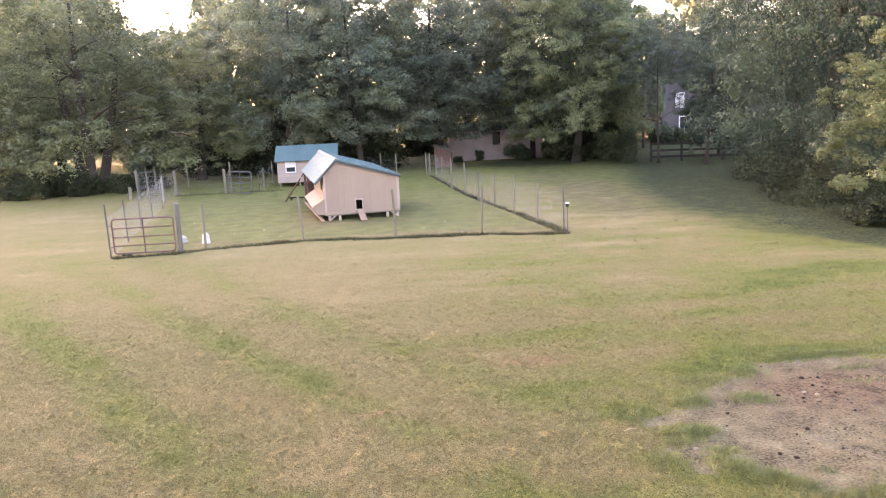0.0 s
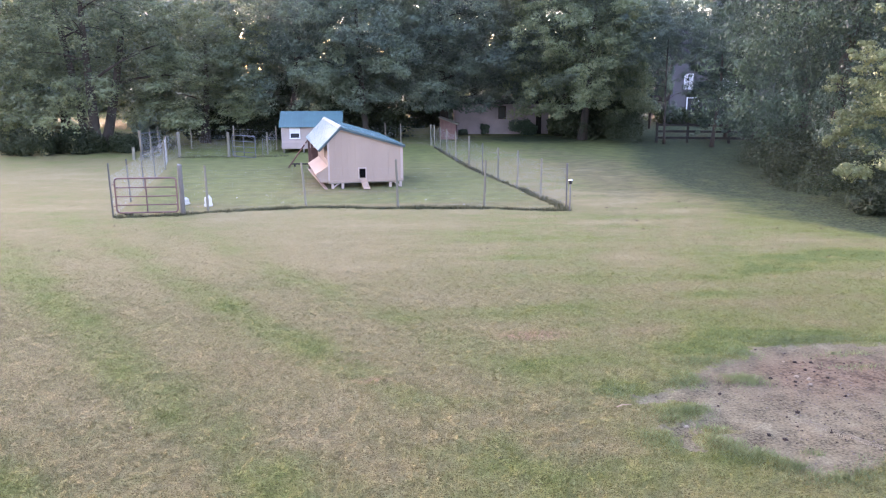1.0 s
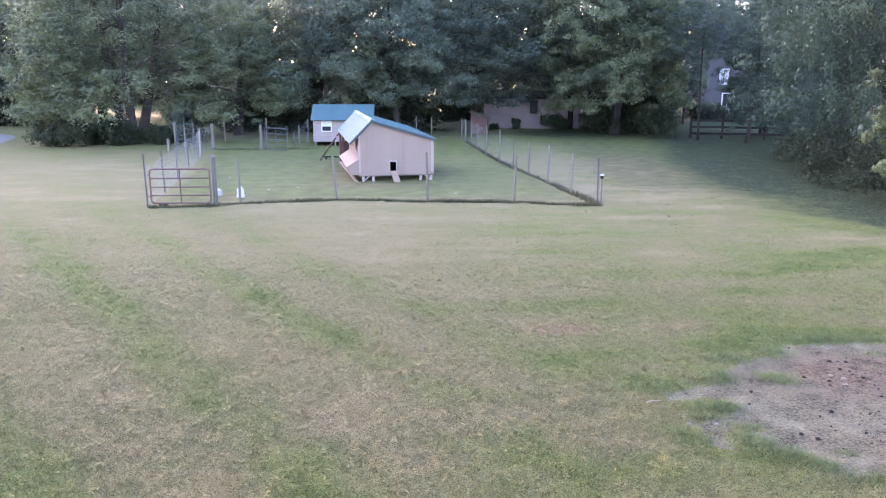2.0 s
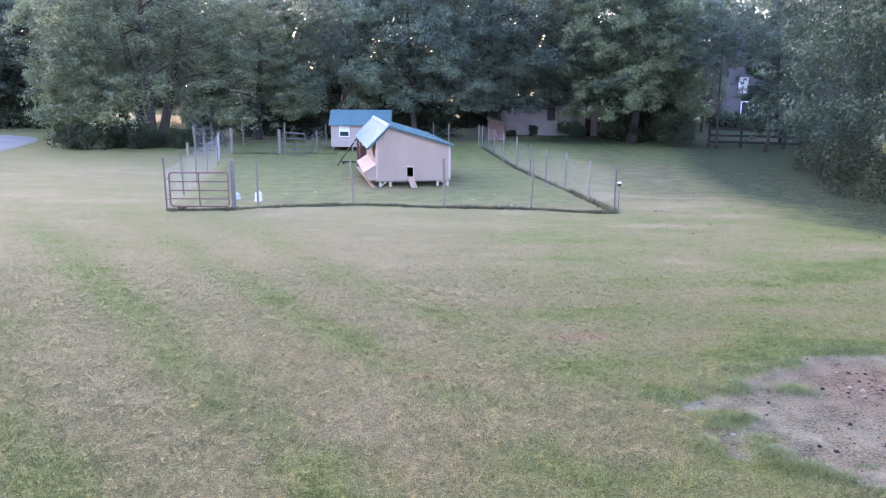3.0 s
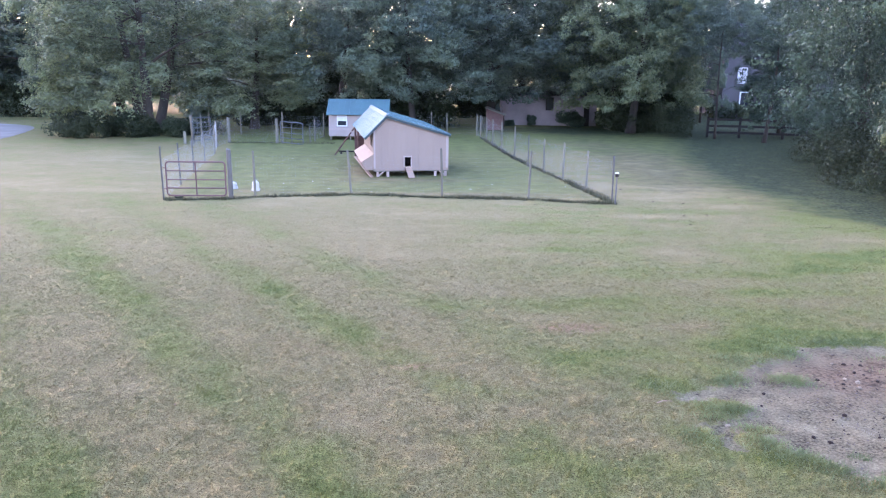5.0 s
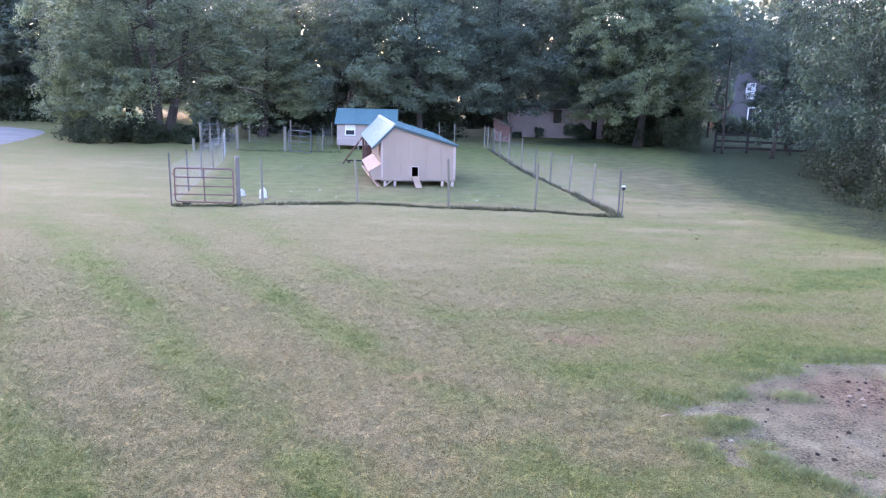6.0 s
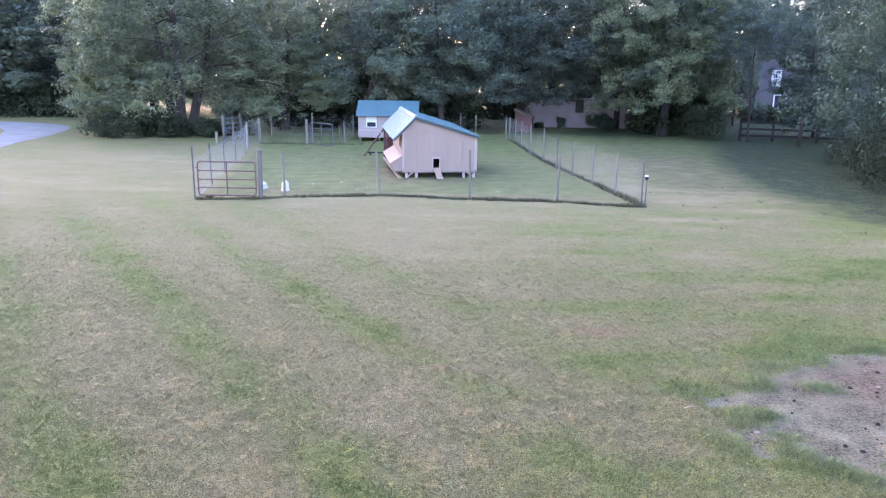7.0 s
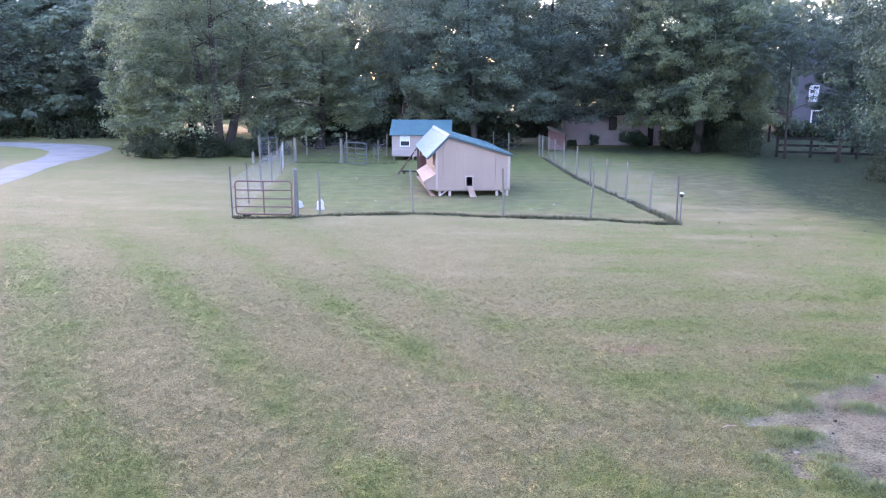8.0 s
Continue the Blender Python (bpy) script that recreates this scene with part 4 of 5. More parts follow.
def chicken_coop():
    W, D, BODY, PX, FL = 2.93, 6.4, 4.4, 0.5, 0.27
    HP, HL, HR = 2.3, 1.82, 1.62
    c = thing("chicken_coop", "pinkish beige wooden chicken coop on legs with teal metal roof", "coop", pose(-2.58, 29.62, 0, 0, 0, 10.4))
    part("front_wall", gable_wall(W, PX, HL, HP, HR, FL, (1.2, 1.44, 0.4, 0.76)), SIDING, c)
    part("back_wall", gable_wall(W, PX, HL, HP, HR, FL), SIDING, c, at=pose(0, BODY, 0))
    # side walls; the left one has a window opening
    s = Shape()
    for y0, y1, a, b in ((0.05, 0.55, FL, HL - 0.03), (1.05, BODY, FL, HL - 0.03), (0.55, 1.05, FL, 1.12), (0.55, 1.05, 1.55, HL - 0.03)):
        s.box((0.05, y1 - y0, b - a), (0.028, (y0 + y1) / 2, (a + b) / 2))
    part("side_wall", s, SIDING, c)
    part("side_wall", Shape().box((0.05, BODY - 0.05, HR - FL - 0.03), (W - 0.028, BODY / 2 + 0.02, (FL + HR) / 2)), SIDING, c)
    win = part("window_frame", Shape().box((0.03, 0.56, 0.04), (-0.012, 0.8, 1.55)).box((0.03, 0.56, 0.04), (-0.012, 0.8, 1.11)).box((0.03, 0.04, 0.4), (-0.012, 0.55, 1.33)).box((0.03, 0.04, 0.4), (-0.012, 1.05, 1.33)), TRIM, c)
    part("pane", Shape().box((0.01, 0.5, 0.42), (0.02, 0.8, 1.33)), glass_mat, win, "dark window pane")
    part("floor_deck", Shape().box((W, BODY, 0.06), (W / 2, BODY / 2, FL - 0.032)), WOOD_GREY, c)
    # vertical battens and corner boards on the front
    for x, w, z0, z1 in ((0.03, 0.07, FL, 1.8), (0.56, 0.025, FL, 2.2), (W - 0.05, 0.1, FL, 1.6), (0.78, 0.06, 0.55, 1.86), (1.08, 0.06, 0.55, 1.86), (0.3, 0.012, FL, 2.0), (1.75, 0.012, FL, 1.9), (2.35, 0.012, FL, 1.74)):
        part("batten", Shape().box((w, 0.014, z1 - z0), (x, -0.008, (z0 + z1) / 2), None, 0.003), TRIM if w > 0.06 else SIDING, c)
    part("batten", Shape().box((0.36, 0.022, 0.06), (0.93, -0.013, 1.89), None, 0.004), SIDING, c)
    part("sill_board", Shape().box((W, 0.03, 0.09), (W / 2, -0.016, FL + 0.02), None, 0.005), SIDING, c)
    # pop door with frame and cleated ramp
    fr = Shape()
    for x, w, z, h in ((1.18, 0.04, 0.58, 0.42), (1.46, 0.04, 0.58, 0.42), (1.32, 0.32, 0.785, 0.05)):
        fr.box((w, 0.03, h), (x, -0.017, z), None, 0.004)
    part("pop_door_frame", fr, TRIM, c)
    # near-black bar painted for the darkness inside the coop
    part("dark_inside", Shape().box((W - 0.12, 0.02, 0.02), (W / 2, BODY - 0.2, FL + 0.04)), DARK_IN, c)
    rp = part("ramp", Shape().bar((1.33, -0.02, 0.4), (1.42, -0.5, 0.02), 0.26, 0.03), BARE_PINE, c, "bare wooden ramp to the pop door")
    for i in range(4):
        f = 0.15 + 0.22 * i
        part("cleat", Shape().box((0.24, 0.03, 0.02), (1.33 + 0.09 * f, -0.02 - 0.48 * f, 0.425 - 0.38 * f)), BARE_PINE, rp)
    # legs and braces
    for x in (0.16, 0.55, 2.42, 2.83):
        for y in (0.07, 1.6, 3.2):
            part("leg", Shape().box((0.1, 0.1, FL + 0.05), (x, y, FL / 2 - 0.025), None, 0.008), TRIM if y < 1 else WOOD_GREY, c)
    part("brace", Shape().bar((0.2, 0.04, 0.06), (0.45, 0.04, FL - 0.02), 0.04, 0.05), TRIM, c)
    part("brace", Shape().bar((2.78, 0.04, 0.06), (2.5, 0.04, FL - 0.02), 0.04, 0.05), TRIM, c)
    # porch posts, rails and the red-brown partition under the back of the roof
    for x, y, top in ((-0.25, 6.2, 1.56), (-0.2, 5.2, 1.58), (W - 0.08, 6.2, 1.55)):
        part("porch_post", Shape().box((0.09, 0.09, top + 0.05), (x, y, top / 2 - 0.025), None, 0.008), WOOD_RED if x < 1 else WOOD_GREY, c)
    part("partition", Shape().box((1.3, 0.03, 0.7), (0.35, 5.7, 0.72)), WOOD_RED, c, "red-brown board partition")
    part("brace", Shape().bar((-1.15, 7.4, 0.02), (-0.2, 6.3, 1.5), 0.06, 0.05), WOOD_RED, c)
    part("brace", Shape().bar((-0.45, 6.25, 1.2), (0.3, 6.25, 1.22), 0.05, 0.07), TRIM, c)
    # roof: steep short slope, long low slope, pale flashing on the ridge
    OV = 0.12
    ridge_a, ridge_b = (PX, -OV, HP + 0.06), (PX, D, HP + 0.06)
    # the steep slope takes the paler teal for the glow from the left
    ribbed_panel(c, "roof_sheet", ridge_a, ridge_b, (-0.36, -OV, 1.5), "steep teal metal roof slope with sky glow in its colour", ROOF_LIT)
    ribbed_panel(c, "roof_sheet", ridge_a, ridge_b, (W + 0.08, -OV, 1.62), "long low teal metal roof slope")
    part("ridge_flashing", ridge_cap(PX, -OV - 0.012, D + 0.01, HP + 0.125), RIDGE, c, "pale metal ridge flashing")
    for b in ((-0.34, -OV + 0.02, 1.47), (W + 0.07, -OV + 0.02, 1.58)):
        part("barge_board", Shape().bar((PX, -OV + 0.02, HP + 0.01), b, 0.03, 0.07), ROOF_DARK, c, "dark teal barge board")
    # nest box along the left side with a sloping lid
    nb = Shape()
    prof = [(-0.3, FL), (0.0, FL), (0.0, 0.86), (-0.42, 0.6), (-0.42, 0.52)]
    nest = part("nest_box", nb.prism(prof, 3.9), SIDING, c, "painted nest box on the side", at=pose(-0.002, 0.02, 0))
    part("lid", Shape().bar((0.0, 0, 0.88), (-0.48, 0, 0.582), 3.96, 0.025), BARE_PINE, nest, at=pose(0, 1.95, 0))
    part("plank", Shape().bar((-0.1, -0.15, 0.03), (-0.48, 3.2, 0.42), 0.12, 0.035), BARE_PINE, c, "pine plank leaning up to the nest box")
    return c


chicken_coop()


def far_coop():
    W, D, FL, H, HP = 3.3, 2.6, 0.22, 1.45, 2.2
    c = thing("small_coop", "small pale coop with teal metal roof and white window", "coop", pose(-6.36, 43.9, 0, 0, 0, 2))
    s = Shape()
    for x0, x1, a, b in ((0, 0.5, FL, H), (1.0, W, FL, H), (0.5, 1.0, FL, 0.82), (0.5, 1.0, 1.36, H)):
        s.box((x1 - x0, 0.05, b - a), ((x0 + x1) / 2, 0, (a + b) / 2))
    part("front_wall", s, SIDING_FAR, c)
    part("back_wall", Shape().box((W, 0.05, H - FL), (W / 2, D, (H + FL) / 2)), SIDING_FAR, c)
    end = [(0, FL), (D, FL), (D, H), (D / 2, HP), (0, H)]
    for x in (0.0, W):
        part("end_wall", Shape().prism([(-y, z) for y, z in end], 0.05), SIDING_FAR, c, at=Matrix.Translation((x, 0, 0)) @ Matrix.Rotation(radians(-90), 4, "Z"))
    w = part("window", Shape().box((0.58, 0.04, 0.055), (0.75, -0.035, 1.37), None, 0.006).box((0.6, 0.06, 0.05), (0.75, -0.04, 0.81), None, 0.006).box((0.05, 0.04, 0.58), (0.485, -0.035, 1.09), None, 0.006).box((0.05, 0.04, 0.58), (1.015, -0.035, 1.09), None, 0.006).box((0.52, 0.03, 0.04), (0.75, -0.03, 1.1)), WHITE_PAINT, c, "white window frame")
    part("pane", Shape().box((0.52, 0.012, 0.28), (0.75, 0.0, 0.95)), glass_mat, w)
    part("pane", Shape().box((0.52, 0.012, 0.26), (0.75, 0.008, 1.24)), WHITE_PAINT, w, "white blind in the upper sash")
    part("sill_board", Shape().box((W, 0.04, 0.1), (W / 2, -0.045, 0.62), None, 0.006), TRIM, c)
    part("skirt", Shape().box((W + 0.02, 0.03, 0.28), (W / 2, -0.042, 0.42)), SIDING_FAR, c)
    for x in (0.1, 1.2, 2.2, 3.2):
        for y in (0.1, D - 0.1):
            part("leg", Shape().box((0.1, 0.1, FL + 0.1), (x, y, FL / 2), None, 0.01), WOOD_GREY, c)
    ribbed_panel(c, "roof_sheet", (-0.12, D / 2, HP + 0.03), (W + 0.12, D / 2, HP + 0.03), (-0.12, -0.22, H - 0.03), "teal metal roof slope")
    ribbed_panel(c, "roof_sheet", (-0.12, D / 2, HP + 0.03), (W + 0.12, D / 2, HP + 0.03), (-0.12, D + 0.22, H - 0.03), "teal metal roof slope")
    return c


far_coop()


# ---- pen fences ----
WOOD_POST = Shape().tube([(0, 0, -0.3), (0.005, 0, 0.5), (0, 0.004, 0.985), (0, 0, 1.0)], [0.04, 0.039, 0.036, 0.03], 8).mesh("post", WOOD_GREY, False)
THIN_POST = Shape().bar((0, 0, -0.3), (0, 0, 1.0), 0.045, 0.012, 0.002).box((0.012, 0.04, 1.3), (0, 0.02, 0.35)).mesh("post", STEEL_POST)
THICK_POST = Shape().tube([(0, 0, -0.3), (0.01, 0, 0.5), (0, 0.004, 0.985), (0, 0, 1.0)], [0.085, 0.082, 0.078, 0.065], 10).mesh("post", WOOD_GREY, False)


DARK_POST = Shape().tube([(0, 0, -0.3), (0.01, 0, 0.5), (0, 0.004, 0.985), (0, 0, 1.0)], [0.08, 0.078, 0.074, 0.06], 10).mesh("post", STEEL_POST, False)


def wire_net(name, line, height, pitch=0.1, rows=11, r=0.0008, sag=0.02):
    """Welded wire along a line of posts: rods of square section, upright and level."""
    pts = [np.array(p, float) for p in line]
    rods = []
    for a, b in zip(pts, pts[1:]):
        ln = np.linalg.norm(b - a)
        n = max(2, int(ln / pitch))
        f = np.arange(n) / n
        base = a[None] + (b - a)[None] * f[:, None]
        top = height * (1 + 0.01 * np.sin(f * 9)) - sag * np.sin(np.pi * f)
        for (x, y), t in zip(base, top):
            rods.append(((x, y, 0.02), (x, y, t), 0))
        for k in range(rows + 1):
            z = 0.03 + (height - 0.05) * (k / rows) ** 1.15
            m = 4
            for i in range(m):
                z0, z1 = (z - sag * math.sin(math.pi * q / m) * k / rows for q in (i, i + 1))
                p, q = a + (b - a) * i / m, a + (b - a) * (i + 1) / m
                rods.append(((*p, z0), (*q, z1), 1))
    v = []
    for p, q, flat in rods:
        p, q = np.array(p), np.array(q)
        d = q - p
        u = np.cross(d, (0, 0, 1.0) if flat else (0, 1.0, 0))
        u = u / np.linalg.norm(u) * r
        w = np.cross(d, u)
        w = w / np.linalg.norm(w) * r
        c = [p + u, p - u * 0.5 + w * 0.87, p - u * 0.5 - w * 0.87]
        e = [x + d for x in c]
        for i in range(3):
            j = (i + 1) % 3
            v += [c[i], c[j], e[j], e[i]]
    return bulk_mesh(name, np.array(v), None, WIRE, 4)


def pen_fence(label, posts, net_height=1.35, **net):
    """posts: x, y, height, kind, lean east, lean north."""
    f = thing("wire_fence", label, "fence", None, "fences of the pen")
    for x, y, h, mesh, lx, ly in posts:
        part("post", mesh, WOOD_GREY, f, at=Matrix.Translation((x, y, 0)) @ pose(0, 0, 0, -ly, lx, random.uniform(0, 90)) @ Matrix.Diagonal((1, 1, h, 1)))
    part("wire_mesh", wire_net("wire_mesh", [(p[0], p[1]) for p in posts], net_height, **net), WIRE, f, "thin galvanised wire mesh")
    return f


W_, T_, B_ = WOOD_POST, THIN_POST, THICK_POST
pen_fence("front wire fence of the pen on grey wooden posts", [(-6.74, 24.45, 1.6, DARK_POST, 0, 0), (-6.06, 24.9, 1.5, W_, -1, 0), (-3.0, 25.6, 1.5, W_, -4.5, 0), (0.06, 25.15, 1.62, W_, -1.5, 0), (2.91, 25.0, 1.57, W_, 2.5, 0), (5.58, 24.55, 1.5, T_, -1.5, 0)], r=0.0005)
pen_fence("side wire fence of the pen running away on grey posts", [(5.58, 24.55, 1.5, T_, 0, 0), (5.1, 26.65, 1.43, W_, 1, 0), (4.7, 29.35, 1.44, W_, 1, 0), (4.25, 31.6, 1.36, W_, 0, 0), (3.8, 33.2, 1.4, T_, 0, 0), (3.45, 36.0, 1.5, W_, 0, 0), (3.05, 38.8, 1.5, W_, 0, 0), (2.8, 42.0, 1.4, W_, 0, 0), (2.6, 44.3, 1.35, W_, 0, 0), (2.35, 46.2, 1.35, W_, 0, 0), (2.2, 47.7, 1.3, W_, 0, 0)], 1.3, pitch=0.06, rows=20, r=0.0006)
pen_fence("side wire fence of the pen by the gate", [(-8.76, 24.1, 1.7, T_, -1.5, 0), (-9.25, 27.2, 1.5, T_, -2, 0), (-9.75, 30.3, 1.4, T_, -2, 0), (-10.2, 33.2, 1.35, T_, 0, 0), (-10.75, 36.6, 1.35, W_, 0, 0), (-11.55, 39.8, 1.3, W_, 0, 0), (-11.5, 41.9, 1.35, B_, 0, 0)], 1.3, pitch=0.05, rows=24, r=0.0008)
pen_fence("back wire fence of the pen", [(-11.5, 41.9, 1.35, W_, 0, 0), (-8.9, 41.9, 1.3, B_, 0, 0), (-8.5, 41.5, 1.7, W_, 0, 0)], 1.1)
pen_fence("back wire fence of the pen beside the small coop", [(-7.15, 42.2, 0.9, T_, 0, 0), (-7.05, 43.2, 1.2, W_, 0, 0), (-6.95, 45.9, 1.35, W_, 0, 0)], 1.1)
pen_fence("outer wire fence behind the pen", [(2.2, 47.7, 1.3, W_, 0, 0), (0.35, 47.6, 1.35, W_, 0, 0), (-0.6, 47.9, 1.4, W_, 0, 0), (-3.6, 47.6, 1.3, W_, 0, 0), (-6.95, 45.9, 1.35, W_, 0, 0), (-12.05, 46.6, 1.35, W_, 0, 0), (-13.5, 45.1, 1.4, W_, 0, 0)], 1.2)
pen_fence("small wire run beside the pen on leaning grey posts", [(-13.5, 45.1, 1.4, W_, 0, 0), (-13.6, 44.0, 1.36, W_, -2, 0), (-13.2, 41.1, 1.5, B_, -2, 0), (-12.6, 40.6, 1.3, W_, 2, 0), (-11.62, 39.8, 1.3, W_, 0, 0)], 1.25)
whole("stub_post", THICK_POST, WOOD_GREY, "short thick wooden post beside the pen", "post", pose(-13.6, 41.0, 0) @ Matrix.Diagonal((1, 1, 0.65, 1)))

# low post with a lamp cap at the corner of the pen
p = thing("post_lamp", "short post with a pale capped lamp at the fence corner", "lamp", pose(5.6, 24.2, 0))
part("post", Shape().box((0.045, 0.045, 1.0), (0, 0, 0.4), None, 0.006), STEEL_POST, p)
part("lamp_body", Shape().lathe([(0.035, 0.88), (0.055, 0.9), (0.055, 0.97), (0.03, 0.99)], 12), DARK_IN, p, "dark lamp body")
part("cap", Shape().lathe([(0.065, 0.985), (0.072, 1.0), (0.05, 1.025), (0.01, 1.04)], 12), WHITE_PAINT, p, "pale cap")


def farm_gate(label, mat, x, y, z, width, height, rails, turn):
    """A tube gate: rounded outer frame, level rails and an upright."""
    g = thing("farm_gate", label, "gate", pose(x, y, z, 0, 0, turn), "tube gates")
    c, r = 0.1, 0.026
    pts = []
    for cx, cz, a0 in ((width - c, c, -90), (width - c, height - c, 0), (c, height - c, 90), (c, c, 180)):
        pts += [(cx + c * math.cos(radians(a0 + k * 22.5)), 0, cz + c * math.sin(radians(a0 + k * 22.5))) for k in range(5)]
    part("frame", Shape().tube(pts + [pts[0]], r, 8, False), mat, g, smooth=True)
    for k in range(1, rails - 1):
        zz = height * (k / (rails - 1)) ** 1.08
        part("rail", Shape().tube([(0.01, 0, zz), (width - 0.01, 0, zz)], 0.022, 8), mat, g, smooth=True)
    part("upright", Shape().box((0.04, 0.03, height - 0.02), (width * 0.5, 0.004, height / 2), None, 0.004), mat, g)
    for zz in (height * 0.2, height * 0.82):
        part("hinge", Shape().bar((-0.09, 0, zz), (0.0, 0, zz), 0.03, 0.03), mat, g)
    return g


farm_gate("rusty red-brown tube farm gate, closed, at the front of the pen", GATE_RED, -8.71, 24.28, 0.12, 1.86, 1.08, 5, 2)
farm_gate("grey tube gate standing ajar at the back of the pen", GATE_GREY, -8.6, 41.5, 0.1, 1.75, 1.1, 5, -38)
farm_gate("grey tube gate of the small run beside the pen", GATE_GREY, -13.15, 41.0, 0.15, 1.3, 1.2, 6, 62)


# ---- things in the pen ----
def waterer(label, x, y, r, h, z=0.0):
    w = thing("poultry_waterer", label, "waterer", pose(x, y, z), "white waterers")
    part("tank", Shape().lathe([(r * 0.9, 0.04), (r, 0.08), (r, h * 0.72), (r * 0.9, h * 0.86), (r * 0.5, h * 0.96), (r * 0.2, h)], 20), PLASTIC, w, smooth=True)
    part("trough", Shape().lathe([(r * 1.15, 0.0), (r * 1.2, 0.03), (r * 1.2, 0.07), (r * 1.1, 0.075)], 20), PLASTIC, w)
    part("handle", Shape().tube([(-r * 0.5, 0, h * 0.95), (-r * 0.3, 0, h * 1.08), (r * 0.3, 0, h * 1.08), (r * 0.5, 0, h * 0.95)], 0.012, 6), PLASTIC, w)
    return w


waterer("round white plastic poultry waterer on the grass by the gate", -7.2, 26.5, 0.13, 0.22)
waterer("tall white plastic bucket feeder on the grass behind a post", -6.33, 26.1, 0.12, 0.34)

# low wooden roost on the grass behind the coop
r = thing("roost", "low dark wooden roost on the grass beside the coop", "roost", pose(-4.95, 37.3, 0, 0, 0, 5))
part("rail", Shape().bar((0, 0, 0.12), (1.1, 0, 0.1), 0.08, 0.06), WOOD_DARK, r)
for x in (0.12, 0.95):
    part("foot", Shape().box((0.08, 0.3, 0.1), (x, 0, 0.04), None, 0.008), WOOD_DARK, r)

# weeds along the foot of the fences
def weed_line(name, line, per_m, tall, seed, label):
    q = np.random.default_rng(seed)
    out = []
    for a, b in zip(line, line[1:]):
        a, b = np.array(a), np.array(b)
        n = int(np.linalg.norm(b - a) * per_m)
        f = q.random(n)[:, None]
        p = a + (b - a) * f + q.normal(size=(n, 2)) * np.array([0.06, 0.07])
        h = tall * (0.35 + q.random(n)) * (0.4 + 1.2 * layered(p[:, 0], p[:, 1], 1.3))
        an, w = q.random(n) * 6.28, 0.01 + 0.012 * q.random(n)
        base = np.c_[p, np.full(n, -0.02)]
        side = np.c_[np.cos(an) * w, np.sin(an) * w, 0 * w]
        tip = base + np.c_[q.normal(size=(n, 2)) * 0.4 * h[:, None], h]
        out.append(np.stack([base - side, base + side, tip], 1).reshape(-1, 3))
    me = bulk_mesh(name, np.concatenate(out), None, LEAF_WEED, 3)
    return tagged(new(name, me), label, "weeds", "", "stuff")


weed_line("fence_weeds", [(-8.7, 24.1), (-6.75, 24.4), (-6.06, 24.85), (-3.0, 25.55), (0.06, 25.1), (2.91, 24.95), (5.6, 24.2)], 420, 0.11, 31, "dark unmown weeds along the foot of the front fence")
weed_line("fence_weeds", [(5.6, 24.4), (4.7, 29.3), (3.45, 36.0), (2.4, 46.0)], 110, 0.13, 32, "dark unmown weeds along the foot of the side fence")
weed_line("fence_weeds", [(5.5, 24.6), (5.2, 26.2), (4.8, 28.6)], 170, 0.15, 33, "tall weeds in the corner of the pen")
weed_line("fence_weeds", [(-11.5, 41.7), (-8.9, 41.9), (-5.8, 42.0)], 120, 0.14, 34, "dark weeds along the foot of the back fence")

# ---- stones and clods on the bare patch ----
def stone_mesh(seed, mat):
    bm = bmesh.new()
    bmesh.ops.create_icosphere(bm, subdivisions=2, radius=1.0)
    for v in bm.verts:
        v.co *= 0.8 + 0.4 * noise.noise(v.co * 1.3 + Vector((seed * 7.1, 0, 0)))
        v.co.z *= 0.62
    me = bpy.data.meshes.new("stone")
    bm.to_mesh(me)
    bm.free()
    me.materials.append(mat)
    return me


STONES = [stone_mesh(i, STONE) for i in range(3)]
CLODS = [stone_mesh(i + 5, CLOD) for i in range(3)]
rs = random.Random(9)
for i, (x, y, s, dark) in enumerate([(5.9, 9.99, 0.06, 0), (5.99, 10.19, 0.055, 0), (5.86, 10.3, 0.05, 0), (4.49, 9.79, 0.045, 1), (5.0, 9.57, 0.025, 0), (5.26, 9.13, 0.05, 1), (6.14, 10.88, 0.05, 1), (5.99, 10.93, 0.035, 0), (5.78, 11.45, 0.03, 1), (3.63, 8.8, 0.045, 0),
                                     (4.59, 8.55, 0.04, 1), (4.74, 8.43, 0.045, 1), (5.47, 10.3, 0.05, 1), (6.37, 10.83, 0.045, 1), (6.13, 10.55, 0.045, 1), (6.28, 10.2, 0.04, 1), (5.75, 10.12, 0.035, 1), (6.6, 9.0, 0.045, 0), (5.05, 9.0, 0.03, 1), (4.3, 9.4, 0.025, 1), (6.2, 9.6, 0.035, 1), (5.4, 8.55, 0.035, 1)]):
    z = float(height_at(np.array([x]), np.array([y]))[0])
    s *= 0.8
    whole("stone" if not dark else "clod", (CLODS if dark else STONES)[i % 3], STONE, "small dark clod of earth on the bare patch" if dark else "pale stone lying on the bare patch", "clod" if dark else "stone", pose(x, y, z + s * 0.25, 0, 0, rs.uniform(0, 360)) @ Matrix.Diagonal((s * rs.uniform(0.8, 1.3), s, s, 1)), "stones on the bare patch")
